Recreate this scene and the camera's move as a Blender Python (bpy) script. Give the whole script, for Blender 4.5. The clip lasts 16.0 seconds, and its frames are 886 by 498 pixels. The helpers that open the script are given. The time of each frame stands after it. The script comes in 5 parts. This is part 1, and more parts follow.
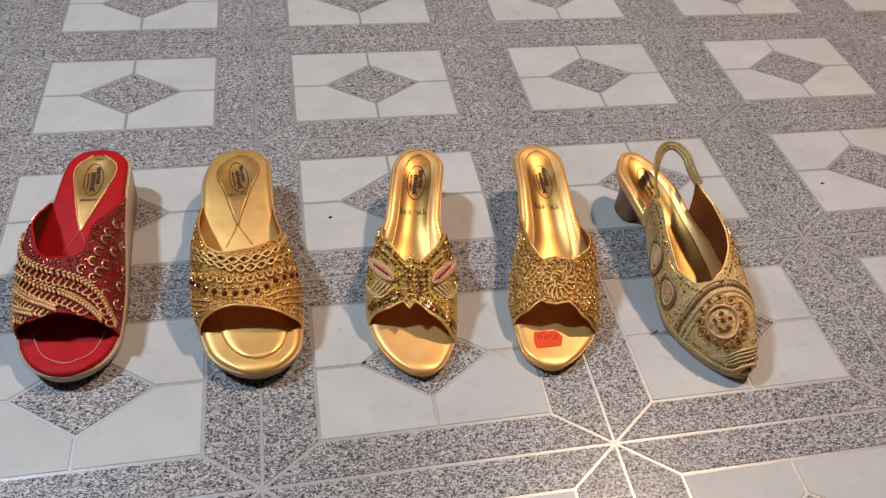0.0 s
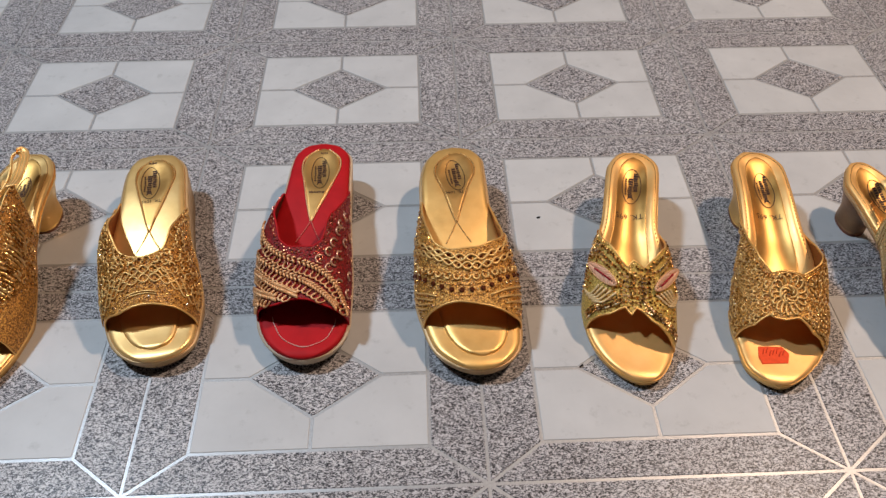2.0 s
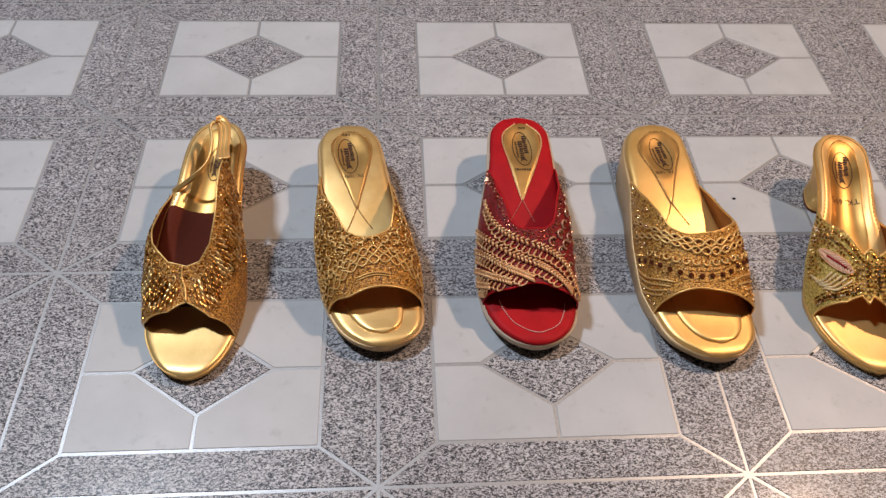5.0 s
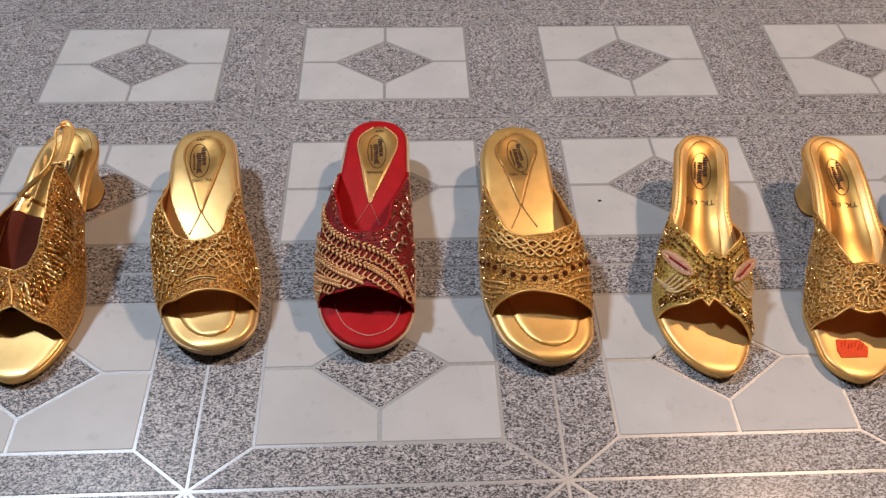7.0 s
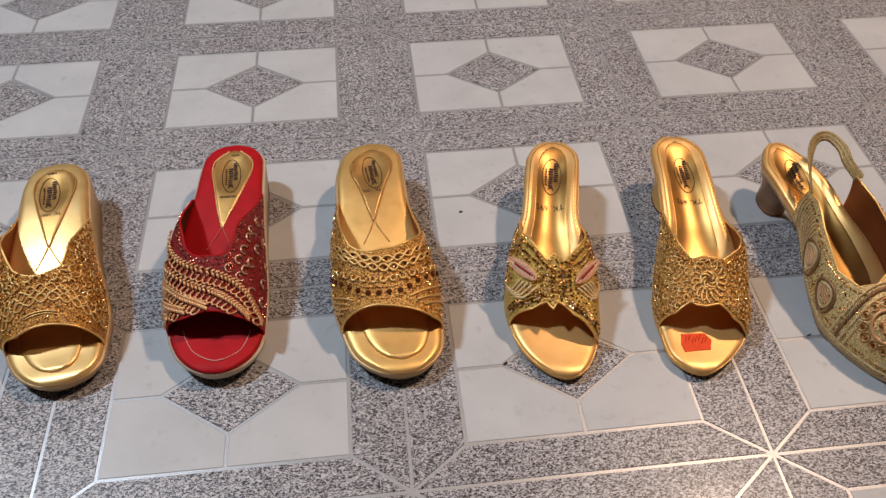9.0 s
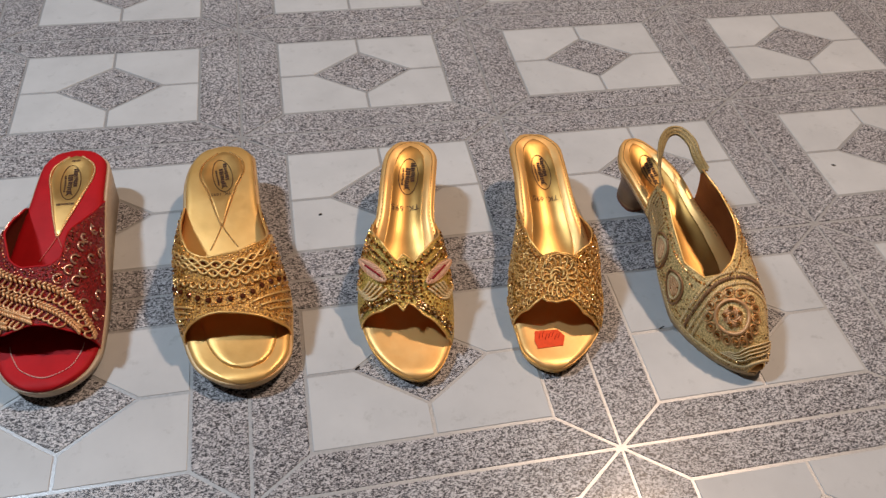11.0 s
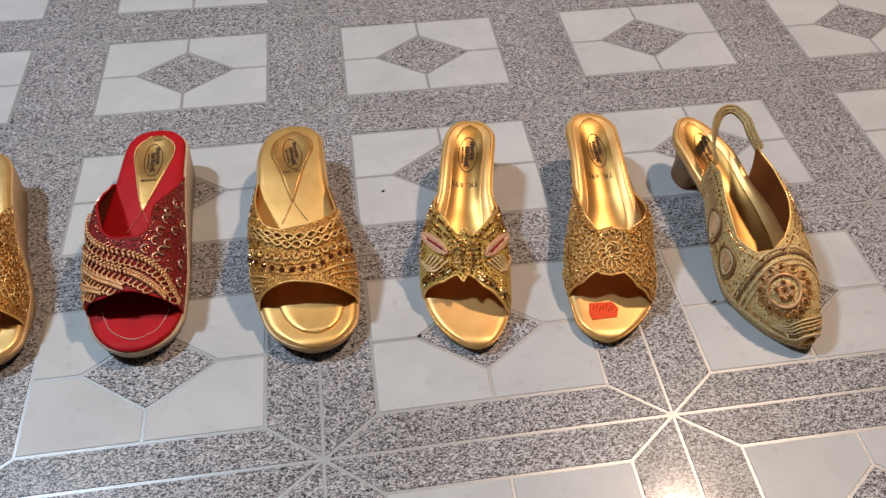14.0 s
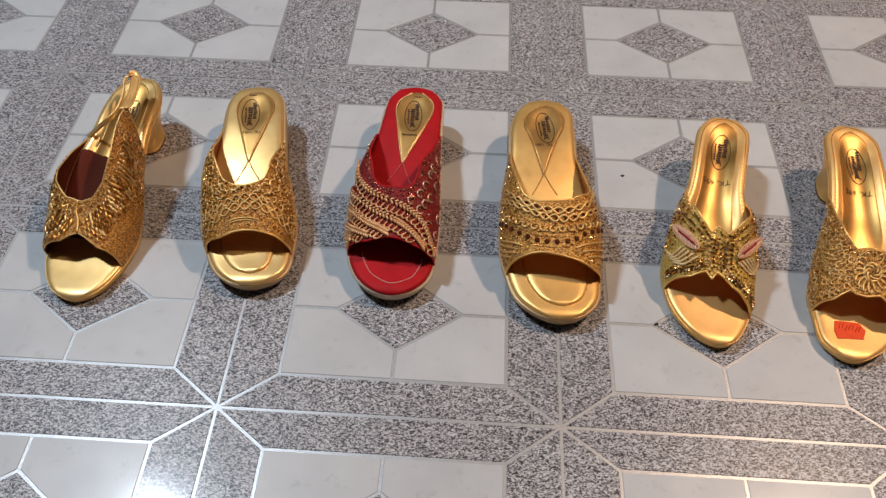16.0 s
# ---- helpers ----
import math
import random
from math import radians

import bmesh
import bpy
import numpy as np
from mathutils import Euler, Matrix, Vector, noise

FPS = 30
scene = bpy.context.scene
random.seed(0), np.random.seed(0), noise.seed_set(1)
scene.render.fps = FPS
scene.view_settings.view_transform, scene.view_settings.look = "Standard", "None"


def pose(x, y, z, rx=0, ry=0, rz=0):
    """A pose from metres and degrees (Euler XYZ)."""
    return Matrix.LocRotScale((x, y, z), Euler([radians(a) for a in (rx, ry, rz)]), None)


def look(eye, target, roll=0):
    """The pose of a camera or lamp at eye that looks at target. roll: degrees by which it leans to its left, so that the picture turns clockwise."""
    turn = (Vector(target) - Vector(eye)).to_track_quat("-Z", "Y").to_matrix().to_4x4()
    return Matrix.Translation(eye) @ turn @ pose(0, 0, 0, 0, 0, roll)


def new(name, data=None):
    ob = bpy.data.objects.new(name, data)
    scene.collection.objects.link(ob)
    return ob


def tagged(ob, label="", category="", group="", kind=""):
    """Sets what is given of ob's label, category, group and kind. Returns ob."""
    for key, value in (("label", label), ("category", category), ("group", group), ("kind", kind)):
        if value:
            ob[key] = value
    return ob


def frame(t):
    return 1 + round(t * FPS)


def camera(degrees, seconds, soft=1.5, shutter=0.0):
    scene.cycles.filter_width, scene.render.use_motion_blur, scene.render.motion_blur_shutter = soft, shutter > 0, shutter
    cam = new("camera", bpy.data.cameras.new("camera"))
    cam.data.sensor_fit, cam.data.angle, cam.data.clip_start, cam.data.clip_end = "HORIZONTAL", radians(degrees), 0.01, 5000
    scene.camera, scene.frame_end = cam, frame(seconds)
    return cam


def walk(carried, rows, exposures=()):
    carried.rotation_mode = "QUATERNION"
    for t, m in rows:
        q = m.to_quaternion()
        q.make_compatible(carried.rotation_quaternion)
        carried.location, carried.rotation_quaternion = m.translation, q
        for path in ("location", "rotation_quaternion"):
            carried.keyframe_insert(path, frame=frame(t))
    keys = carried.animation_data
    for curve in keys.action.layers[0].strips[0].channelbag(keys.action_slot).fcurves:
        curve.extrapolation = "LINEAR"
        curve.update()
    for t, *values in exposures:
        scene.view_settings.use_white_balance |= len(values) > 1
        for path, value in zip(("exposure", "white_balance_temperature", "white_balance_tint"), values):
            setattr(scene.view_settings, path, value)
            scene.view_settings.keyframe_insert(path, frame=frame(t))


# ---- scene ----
cam = camera(60.44, 16.0, soft=1.45)
ROWS = [
    (0, 0.0472, -0.2672, 0.5485, 42.79, -4.39, -10.09),
    (0.5, 0.0334, -0.2669, 0.5493, 42.72, -4.07, -8.60),
    (1, 0.0161, -0.2625, 0.5505, 43.17, -3.46, -6.59),
    (1.5, -0.0204, -0.2565, 0.5510, 42.68, -1.82, -4.06),
    (2, -0.0456, -0.2529, 0.5527, 41.90, 0.01, -2.25),
    (2.5, -0.0742, -0.2519, 0.5501, 40.44, 0.49, -1.69),
    (3, -0.1379, -0.2368, 0.5576, 40.19, 0.57, -1.06),
    (3.5, -0.2022, -0.2184, 0.5585, 39.67, -0.11, -2.18),
    (3.7, -0.2215, -0.2142, 0.5563, 39.25, -0.56, -2.98),
    (4.75, -0.2688, -0.2128, 0.5486, 38.79, -2.05, -2.96),
    (5.8, -0.2240, -0.2114, 0.5409, 38.33, -3.55, -2.93),
    (6, -0.2017, -0.2108, 0.5415, 38.57, -3.43, -1.96),
    (6.5, -0.1552, -0.2158, 0.5394, 38.72, -2.91, -2.09),
    (7, -0.1118, -0.2219, 0.5430, 39.45, -1.07, -2.28),
    (7.5, -0.0778, -0.2333, 0.5472, 39.78, -0.60, -2.80),
    (8, -0.0483, -0.2356, 0.5470, 40.23, -0.65, -4.64),
    (8.5, -0.0283, -0.2334, 0.5477, 40.05, -0.60, -5.24),
    (9, -0.0097, -0.2333, 0.5474, 40.77, -0.62, -6.43),
    (9.5, 0.0115, -0.2340, 0.5475, 41.16, -0.61, -7.47),
    (10, 0.0325, -0.2361, 0.5437, 40.93, -0.82, -8.87),
    (10.2, 0.0425, -0.2343, 0.5414, 40.64, -1.37, -9.29),
    (12.3, 0.0860, -0.2631, 0.5333, 42.87, -4.28, -12.66),
    (12.5, 0.0928, -0.2673, 0.5373, 42.68, -4.27, -12.72),
    (13, 0.0923, -0.2623, 0.5373, 42.44, -3.71, -12.65),
    (13.5, 0.0711, -0.2612, 0.5426, 42.13, -2.64, -10.27),
    (14, 0.0486, -0.2622, 0.5533, 40.08, -0.65, -8.19),
    (14.5, 0.0166, -0.2664, 0.5701, 38.80, -0.08, -4.68),
    (15, -0.0084, -0.2684, 0.5758, 38.79, 0.21, -2.38),
    (15.5, -0.0465, -0.2674, 0.5746, 38.09, -0.40, 0.22),
    (16, -0.0813, -0.2663, 0.5706, 37.75, -0.26, 3.52),
]
# the clip's own exposure and white balance: seconds, stops, kelvin, tint
TONE = [(0, 0.00, 6400, 7), (2.5, 0.00, 6540, 9), (3.5, 0.03, 6690, 11), (6, -0.07, 6800, 13), (7, -0.09, 6820, 13), (8.5, -0.11, 6760, 12),
        (10, -0.10, 6520, 9), (12.5, -0.07, 6400, 7), (13, 0.02, 6380, 7), (14, 0.01, 6380, 7), (15, -0.14, 6480, 8), (16, -0.13, 6650, 9)]
walk(cam, [(t, pose(x, y, z, rx, ry, rz)) for t, x, y, z, rx, ry, rz in ROWS], TONE)

# ---- world and lamps ----
world = bpy.data.worlds.new("world")
world.use_nodes = True
world.node_tree.nodes["Background"].inputs["Color"].default_value = (0.75, 0.8, 0.9, 1)
world.node_tree.nodes["Background"].inputs["Strength"].default_value = 0.1
scene.world = world
scene.view_settings.exposure = 0.0


def lamp(name, kind, place, power, colour, size, target=None):
    data = bpy.data.lights.new(name, kind)
    data.energy, data.color = power, colour
    if kind == "POINT":
        data.shadow_soft_size = size
    else:
        data.shape, data.size, data.size_y = "RECTANGLE", size[0], size[1]
    ob = new(name, data)
    ob.matrix_world = look(place, target) if target else Matrix.Translation(place)
    return ob


# a cool tube hangs on one side of the room, a warm bulb on the other
lamp("tube_lamp", "AREA", (-1.08, 0.53, 2.02), 36, (0.69, 0.83, 1.0), (0.10, 0.20), (-0.2, 0.25, 0))
lamp("bulb_lamp", "POINT", (0.88, 0.46, 1.66), 86, (1.0, 0.72, 0.54), 0.05)

# ---- materials ----
class Nodes:
    """A small writer of node trees."""
    def __init__(self, name):
        self.mat = bpy.data.materials.new(name)
        self.mat.use_nodes = True
        self.tree = self.mat.node_tree
        self.bsdf = self.tree.nodes["Principled BSDF"]

    def add(self, kind, **values):
        n = self.tree.nodes.new(kind)
        for k, v in values.items():
            n.inputs[k.replace("_", " ")].default_value = v
        return n

    def link(self, a, b):
        self.tree.links.new(a, b)

    def place(self):
        return self.add("ShaderNodeNewGeometry").outputs["Position"]

    def noise(self, scale, detail=3.0, rough=0.55, vec=None, distortion=0.0):
        n = self.add("ShaderNodeTexNoise", Scale=scale, Detail=detail, Roughness=rough, Distortion=distortion)
        self.link(vec or self.place(), n.inputs["Vector"])
        return n.outputs["Fac"]

    def ramp(self, fac, stops):
        n = self.tree.nodes.new("ShaderNodeValToRGB")
        e = n.color_ramp.elements
        while len(e) < len(stops):
            e.new(0.5)
        for el, (p, c) in zip(e, stops):
            el.position = p
            el.color = (*c, 1) if len(c) == 3 else c
        self.link(fac, n.inputs["Fac"])
        return n.outputs["Color"]

    def mix(self, fac, a, b, mode="MIX"):
        n = self.tree.nodes.new("ShaderNodeMix")
        n.data_type, n.blend_type = "RGBA", mode
        for sock, v in ((n.inputs[0], fac), (n.inputs[6], a), (n.inputs[7], b)):
            if isinstance(v, (int, float)):
                sock.default_value = v
            elif isinstance(v, tuple):
                sock.default_value = (*v, 1)
            else:
                self.link(v, sock)
        return n.outputs[2]

    def maths(self, op, a, b=0.0):
        n = self.tree.nodes.new("ShaderNodeMath")
        n.operation = op
        for sock, v in zip(n.inputs, (a, b)):
            if isinstance(v, (int, float)):
                sock.default_value = v
            else:
                self.link(v, sock)
        return n.outputs[0]

    def bump(self, height, strength, distance):
        n = self.add("ShaderNodeBump", Strength=strength, Distance=distance)
        self.link(height, n.inputs["Height"])
        self.link(n.outputs["Normal"], self.bsdf.inputs["Normal"])

    def set(self, **values):
        for k, v in values.items():
            sock = self.bsdf.inputs[k.replace("_", " ")]
            if isinstance(v, tuple):
                sock.default_value = (*v, 1)
            elif isinstance(v, (int, float)):
                sock.default_value = v
            else:
                self.link(v, sock)
        return self


def rand_island(n):
    return n.add("ShaderNodeNewGeometry").outputs["Random Per Island"]


def granite_vinyl():
    n = Nodes("granite_print_vinyl")
    warp = n.add("ShaderNodeTexNoise", Scale=300.0, Detail=1.0)
    squash = n.tree.nodes.new("ShaderNodeVectorMath")
    squash.operation = "MULTIPLY"
    n.link(n.place(), squash.inputs[0])
    squash.inputs[1].default_value = (0.66, 1.15, 1.0)
    pos = squash.outputs[0]
    n.link(pos, warp.inputs["Vector"])
    shift = n.tree.nodes.new("ShaderNodeVectorMath")
    shift.operation = "MULTIPLY_ADD"
    n.link(warp.outputs["Color"], shift.inputs[0])
    shift.inputs[1].default_value = (0.003, 0.003, 0)
    n.link(pos, shift.inputs[2])
    grain = n.noise(860.0, 1.0, 0.5, shift.outputs[0], 0.9)
    colour = n.ramp(grain, [(0.36, (0.026, 0.025, 0.029)), (0.45, (0.125, 0.121, 0.127)), (0.525, (0.400, 0.390, 0.396)), (0.61, (0.630, 0.615, 0.618))])
    stain = n.ramp(n.noise(7.0, 4.0), [(0.3, (0.84, 0.82, 0.82)), (0.7, (1.0, 1.0, 1.0))])
    n.set(Base_Color=n.mix(1.0, colour, stain, "MULTIPLY"), Specular_IOR_Level=0.32, Coat_Weight=0.22, Coat_Roughness=0.14)
    rough = n.maths("ADD", n.maths("MULTIPLY", n.noise(90.0, 2.0), 0.14), 0.28)
    n.set(Roughness=rough)
    n.bump(n.maths("ADD", grain, n.noise(45.0, 2.0)), 0.15, 0.0008)
    return n.mat


def white_vinyl():
    n = Nodes("white_panel_vinyl")
    cloud = n.ramp(n.noise(14.0, 5.0, 0.6), [(0.32, (0.485, 0.490, 0.490)), (0.7, (0.565, 0.570, 0.568))])
    scuff = n.ramp(n.noise(60.0, 6.0, 0.7), [(0.27, (0.80, 0.80, 0.79)), (0.42, (1.0, 1.0, 1.0))])
    info = n.add("ShaderNodeObjectInfo").outputs["Random"]
    n.set(Base_Color=n.mix(1.0, n.mix(1.0, cloud, scuff, "MULTIPLY"), n.ramp(info, [(0.0, (0.95, 0.95, 0.95)), (1.0, (1.0, 1.0, 1.0))]), "MULTIPLY"),
          Roughness=n.maths("ADD", n.maths("MULTIPLY", n.noise(35.0, 4.0), 0.14), 0.30), Specular_IOR_Level=0.34, Coat_Weight=0.16, Coat_Roughness=0.14)
    n.bump(n.noise(60.0, 3.0), 0.08, 0.0008)
    return n.mat


def silver_line():
    n = Nodes("silver_line_vinyl")
    n.set(Base_Color=n.ramp(n.noise(400.0, 2.0), [(0.3, (0.39, 0.387, 0.386)), (0.7, (0.47, 0.466, 0.463))]), Metallic=0.42, Roughness=0.37, Specular_IOR_Level=0.3)
    n.bump(n.noise(700.0, 2.0), 0.3, 0.0004)
    return n.mat


def paint(name, a, b, rough=0.7):
    n = Nodes(name)
    n.set(Base_Color=n.ramp(n.noise(3.0, 5.0), [(0.3, a), (0.7, b)]), Roughness=rough)
    n.bump(n.noise(90.0, 4.0), 0.15, 0.001)
    return n.mat


def gold_leather(name, a, b, rough=0.42, metal=0.76, grain=500.0, depth=0.12, blotch=0.16):
    """Metallised leatherette with a soft sheen, fine grain and rubbed patches."""
    n = Nodes(name)
    wear = n.noise(45.0, 4.0, 0.6)
    n.set(Base_Color=n.ramp(wear, [(0.3, a), (0.7, b)]), Metallic=metal,
          Roughness=n.maths("ADD", n.maths("MULTIPLY", n.noise(120.0, 3.0), blotch), rough - blotch / 2))
    n.bump(n.noise(grain, 3.0), depth, 0.0006)
    return n.mat


def red_leather():
    n = Nodes("red_suede_leather")
    n.set(Base_Color=n.ramp(n.noise(60.0, 5.0), [(0.3, (0.36, 0.004, 0.007)), (0.7, (0.46, 0.006, 0.010))]), Roughness=0.6, Specular_IOR_Level=0.2)
    n.bump(n.noise(900.0, 3.0), 0.2, 0.0005)
    return n.mat


def glitter_cloth(name, dark, light, rough=0.4, metal=0.6):
    """Woven ground of the uppers, thick with tiny metal threads."""
    n = Nodes(name)
    cell = n.add("ShaderNodeTexVoronoi", Scale=900.0)
    n.link(n.place(), cell.inputs["Vector"])
    tone = n.ramp(n.noise(640.0, 3.0, 0.7), [(0.40, tuple(0.7 * c for c in dark)), (0.50, tuple(0.6 * d + 0.4 * c for c, d in zip(light, dark))), (0.60, light)])
    n.set(Base_Color=tone, Metallic=metal, Roughness=rough)
    n.bump(n.maths("ADD", cell.outputs["Distance"], n.noise(500.0, 2.0)), 0.7, 0.0008)
    return n.mat


def bead(name, stops, rough=0.19, metal=1.0):
    n = Nodes(name)
    r = rand_island(n)
    n.set(Base_Color=n.ramp(r, stops), Metallic=metal, Roughness=n.maths("ADD", n.maths("MULTIPLY", r, 0.15), rough))
    return n.mat


def thread(name, a, b, rough=0.42, metal=0.55):
    n = Nodes(name)
    r = rand_island(n)
    n.set(Base_Color=n.mix(1.0, n.ramp(r, [(0.0, a), (1.0, b)]), n.ramp(n.noise(1500.0, 2.0), [(0.3, (0.72, 0.7, 0.68)), (0.7, (1, 1, 1))]), "MULTIPLY"), Metallic=metal, Roughness=rough)
    n.bump(n.noise(1800.0, 2.0), 0.3, 0.0003)
    return n.mat


def plain(name, colour, rough=0.5, metal=0.0):
    n = Nodes(name)
    n.set(Base_Color=n.ramp(n.noise(300.0, 3.0), [(0.3, tuple(c * 0.85 for c in colour)), (0.7, colour)]), Roughness=rough, Metallic=metal, Specular_IOR_Level=0.5 if metal else 0.2)
    return n.mat


GRANITE, WHITE, LINE = granite_vinyl(), white_vinyl(), silver_line()
# unseen walls and ceiling, kept dark so bounced light does not fill the shadows
WALL = paint("low_bounce_wall", (0.060, 0.055, 0.050), (0.090, 0.083, 0.075))
CEILING = paint("low_bounce_ceiling", (0.12, 0.117, 0.11), (0.16, 0.157, 0.15))
GOLD = gold_leather("gold_leather", (0.84, 0.490, 0.150), (0.94, 0.585, 0.205), 0.42, 0.68)
GOLD_WARM = gold_leather("warm_gold_leather", (0.95, 0.520, 0.165), (0.99, 0.610, 0.235), 0.42, 0.58)
GOLD_PALE = gold_leather("pale_gold_leather", (0.840, 0.530, 0.190), (0.940, 0.630, 0.260), 0.40, 0.70)
GOLD_GLOSS = gold_leather("glossy_gold_leather", (0.48, 0.258, 0.070), (0.58, 0.325, 0.100), 0.39, 0.90, 500.0, 0.06, 0.10)
GOLD_PAD = gold_leather("satin_gold_pad", (0.70, 0.385, 0.115), (0.80, 0.470, 0.160), 0.37, 0.8)
GOLD_SOLE = gold_leather("gold_sole_edge", (0.560, 0.360, 0.168), (0.660, 0.441, 0.227), 0.48, 0.4)
# linings coloured darker and redder than gold, to deepen shade in the toe openings
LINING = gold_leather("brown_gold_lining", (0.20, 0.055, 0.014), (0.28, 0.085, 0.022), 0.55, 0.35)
LINING_SHADED = gold_leather("shade_darkened_gold_lining", (0.28, 0.095, 0.024), (0.38, 0.150, 0.040), 0.45, 0.6)
RED = red_leather()
RED_DARK = plain("dark_red_lining", (0.12, 0.020, 0.008), 0.85)
CREAM = plain("cream_rubber", (0.62, 0.47, 0.33), 0.55)
RUBBER = plain("dark_rubber", (0.05, 0.035, 0.03), 0.6)
HEEL_DUSK = gold_leather("dull_brown_gold_heel", (0.20, 0.105, 0.050), (0.30, 0.165, 0.080), 0.45, 0.5)
HEEL_BROWN = plain("brown_heel_tip", (0.16, 0.07, 0.045), 0.45)
CLOTH_GOLD = glitter_cloth("gold_embroidered_cloth", (0.30, 0.120, 0.020), (0.90, 0.470, 0.100), 0.42, 0.28)
CLOTH_DEEP = glitter_cloth("deep_gold_embroidered_cloth", (0.22, 0.078, 0.012), (0.76, 0.360, 0.064), 0.42, 0.3)
CLOTH_OLIVE = glitter_cloth("olive_gold_cloth", (0.46, 0.29, 0.055), (0.84, 0.57, 0.13), 0.45, 0.25)
CLOTH_BEIGE = glitter_cloth("beige_gold_cloth", (0.60, 0.385, 0.125), (0.95, 0.700, 0.310), 0.45, 0.1)
CLOTH_RED = glitter_cloth("dark_red_cloth", (0.13, 0.002, 0.003), (0.38, 0.006, 0.006), 0.6, 0.0)
BEAD_GOLD = bead("gold_beads", [(0.0, (0.420, 0.160, 0.030)), (0.5, (0.920, 0.490, 0.130)), (1.0, (1.0, 0.740, 0.360))])
BEAD_BRONZE = bead("bronze_beads", [(0.0, (0.28, 0.100, 0.020)), (0.6, (0.82, 0.400, 0.085)), (1.0, (1.0, 0.72, 0.34))])
BEAD_ANTIQUE = bead("antique_beads", [(0.0, (0.280, 0.110, 0.028)), (0.4, (0.700, 0.360, 0.100)), (0.8, (0.930, 0.560, 0.220)), (1.0, (1.0, 0.820, 0.560))])
BEAD_ROSE = bead("rose_silver_beads", [(0.0, (0.34, 0.05, 0.03)), (0.6, (0.60, 0.22, 0.11)), (1.0, (0.92, 0.66, 0.44))], 0.22)
STONE_BROWN = bead("brown_cut_stones", [(0.0, (0.07, 0.014, 0.008)), (1.0, (0.20, 0.055, 0.018))], 0.05, 0.5)
STONE_CLEAR = bead("champagne_cut_stones", [(0.0, (0.620, 0.378, 0.151)), (0.7, (0.850, 0.594, 0.319)), (1.0, (0.970, 0.792, 0.588))], 0.10)
THREAD_GOLD = thread("gold_thread", (0.86, 0.48, 0.135), (0.99, 0.68, 0.27))
THREAD_TAN = thread("tan_gold_thread", (0.700, 0.333, 0.109), (0.900, 0.504, 0.210))
THREAD_BEIGE = thread("beige_gold_thread", (0.82, 0.56, 0.25), (0.95, 0.74, 0.41), 0.45, 0.2)
STRAP_CLOTH = glitter_cloth("dull_olive_elastic", (0.24, 0.175, 0.075), (0.48, 0.365, 0.175), 0.5, 0.15)
THREAD_OLIVE = thread("dull_olive_gold_thread", (0.36, 0.25, 0.09), (0.52, 0.38, 0.16), 0.45, 0.4)
THREAD_PINK = thread("pink_silk_thread", (0.86, 0.44, 0.26), (0.97, 0.62, 0.42), 0.45, 0.0)
THREAD_ROSE = thread("rose_gold_wire", (0.80, 0.40, 0.24), (0.95, 0.62, 0.44), 0.3, 0.7)
THREAD_CRIMSON = plain("crimson_thread", (0.32, 0.012, 0.02), 0.6)
STITCH_RED = plain("dull_red_stitch_thread", (0.62, 0.14, 0.11), 0.6)
STITCH_PALE = plain("pale_stitch_thread", (0.75, 0.42, 0.36), 0.6)
STITCH_GOLD = plain("gold_stitch_thread", (0.50, 0.27, 0.08), 0.45, 0.4)
THREAD_PEACH = thread("peach_gold_thread", (0.76, 0.37, 0.155), (0.92, 0.56, 0.28), 0.42, 0.35)
THREAD_DARK = thread("dark_brown_thread", (0.24, 0.115, 0.045), (0.38, 0.20, 0.085), 0.45, 0.2)
BEAD_DARK = bead("dark_bronze_beads", [(0.0, (0.18, 0.080, 0.026)), (0.6, (0.46, 0.24, 0.08)), (1.0, (0.90, 0.62, 0.28))])
STONE_AMBER = bead("amber_cut_stones", [(0.0, (0.42, 0.16, 0.04)), (1.0, (0.80, 0.42, 0.14))], 0.08, 0.9)
STONE_SMOKE = bead("smoky_cut_stones", [(0.0, (0.12, 0.045, 0.016)), (0.3, (0.34, 0.165, 0.05)), (0.5, (0.78, 0.48, 0.17)), (1.0, (0.97, 0.80, 0.52))], 0.08, 0.95)
STITCH_BRIGHT = plain("bright_gold_stitch_thread", (0.86, 0.56, 0.26), 0.4, 0.5)
INK = plain("brown_ink", (0.07, 0.035, 0.02), 0.55)
ORANGE = plain("orange_paper", (0.90, 0.085, 0.02), 0.6)
ORANGE_INK = plain("dark_orange_ink", (0.66, 0.055, 0.015), 0.6)
SPECK = plain("black_speck", (0.02, 0.02, 0.02), 0.7)

# ---- building tools ----
def mesh_ob(name, verts, faces, material, smooth=True):
    me = bpy.data.meshes.new(name)
    me.from_pydata([tuple(v) for v in verts], [], faces)
    me.validate()
    if smooth:
        me.polygons.foreach_set("use_smooth", [True] * len(me.polygons))
    me.materials.append(material)
    return new(name, me)


def part(name, mesh, material, parent, label="", smooth=True):
    """Links (verts, faces) as one mesh under a thing or a part."""
    ob = mesh_ob(name, mesh[0], mesh[1], material, smooth)
    ob.parent = parent
    return tagged(ob, label)


def join(*meshes):
    verts, faces = [], []
    for v, f in meshes:
        k = len(verts)
        verts += list(v)
        faces += [tuple(i + k for i in q) for q in f]
    return verts, faces


def grid_mesh(rows, flip=False):
    n, m = len(rows), len(rows[0])
    faces = []
    for i in range(n - 1):
        for j in range(m - 1):
            q = (i * m + j, i * m + j + 1, (i + 1) * m + j + 1, (i + 1) * m + j)
            faces.append(q[::-1] if flip else q)
    return [p for r in rows for p in r], faces


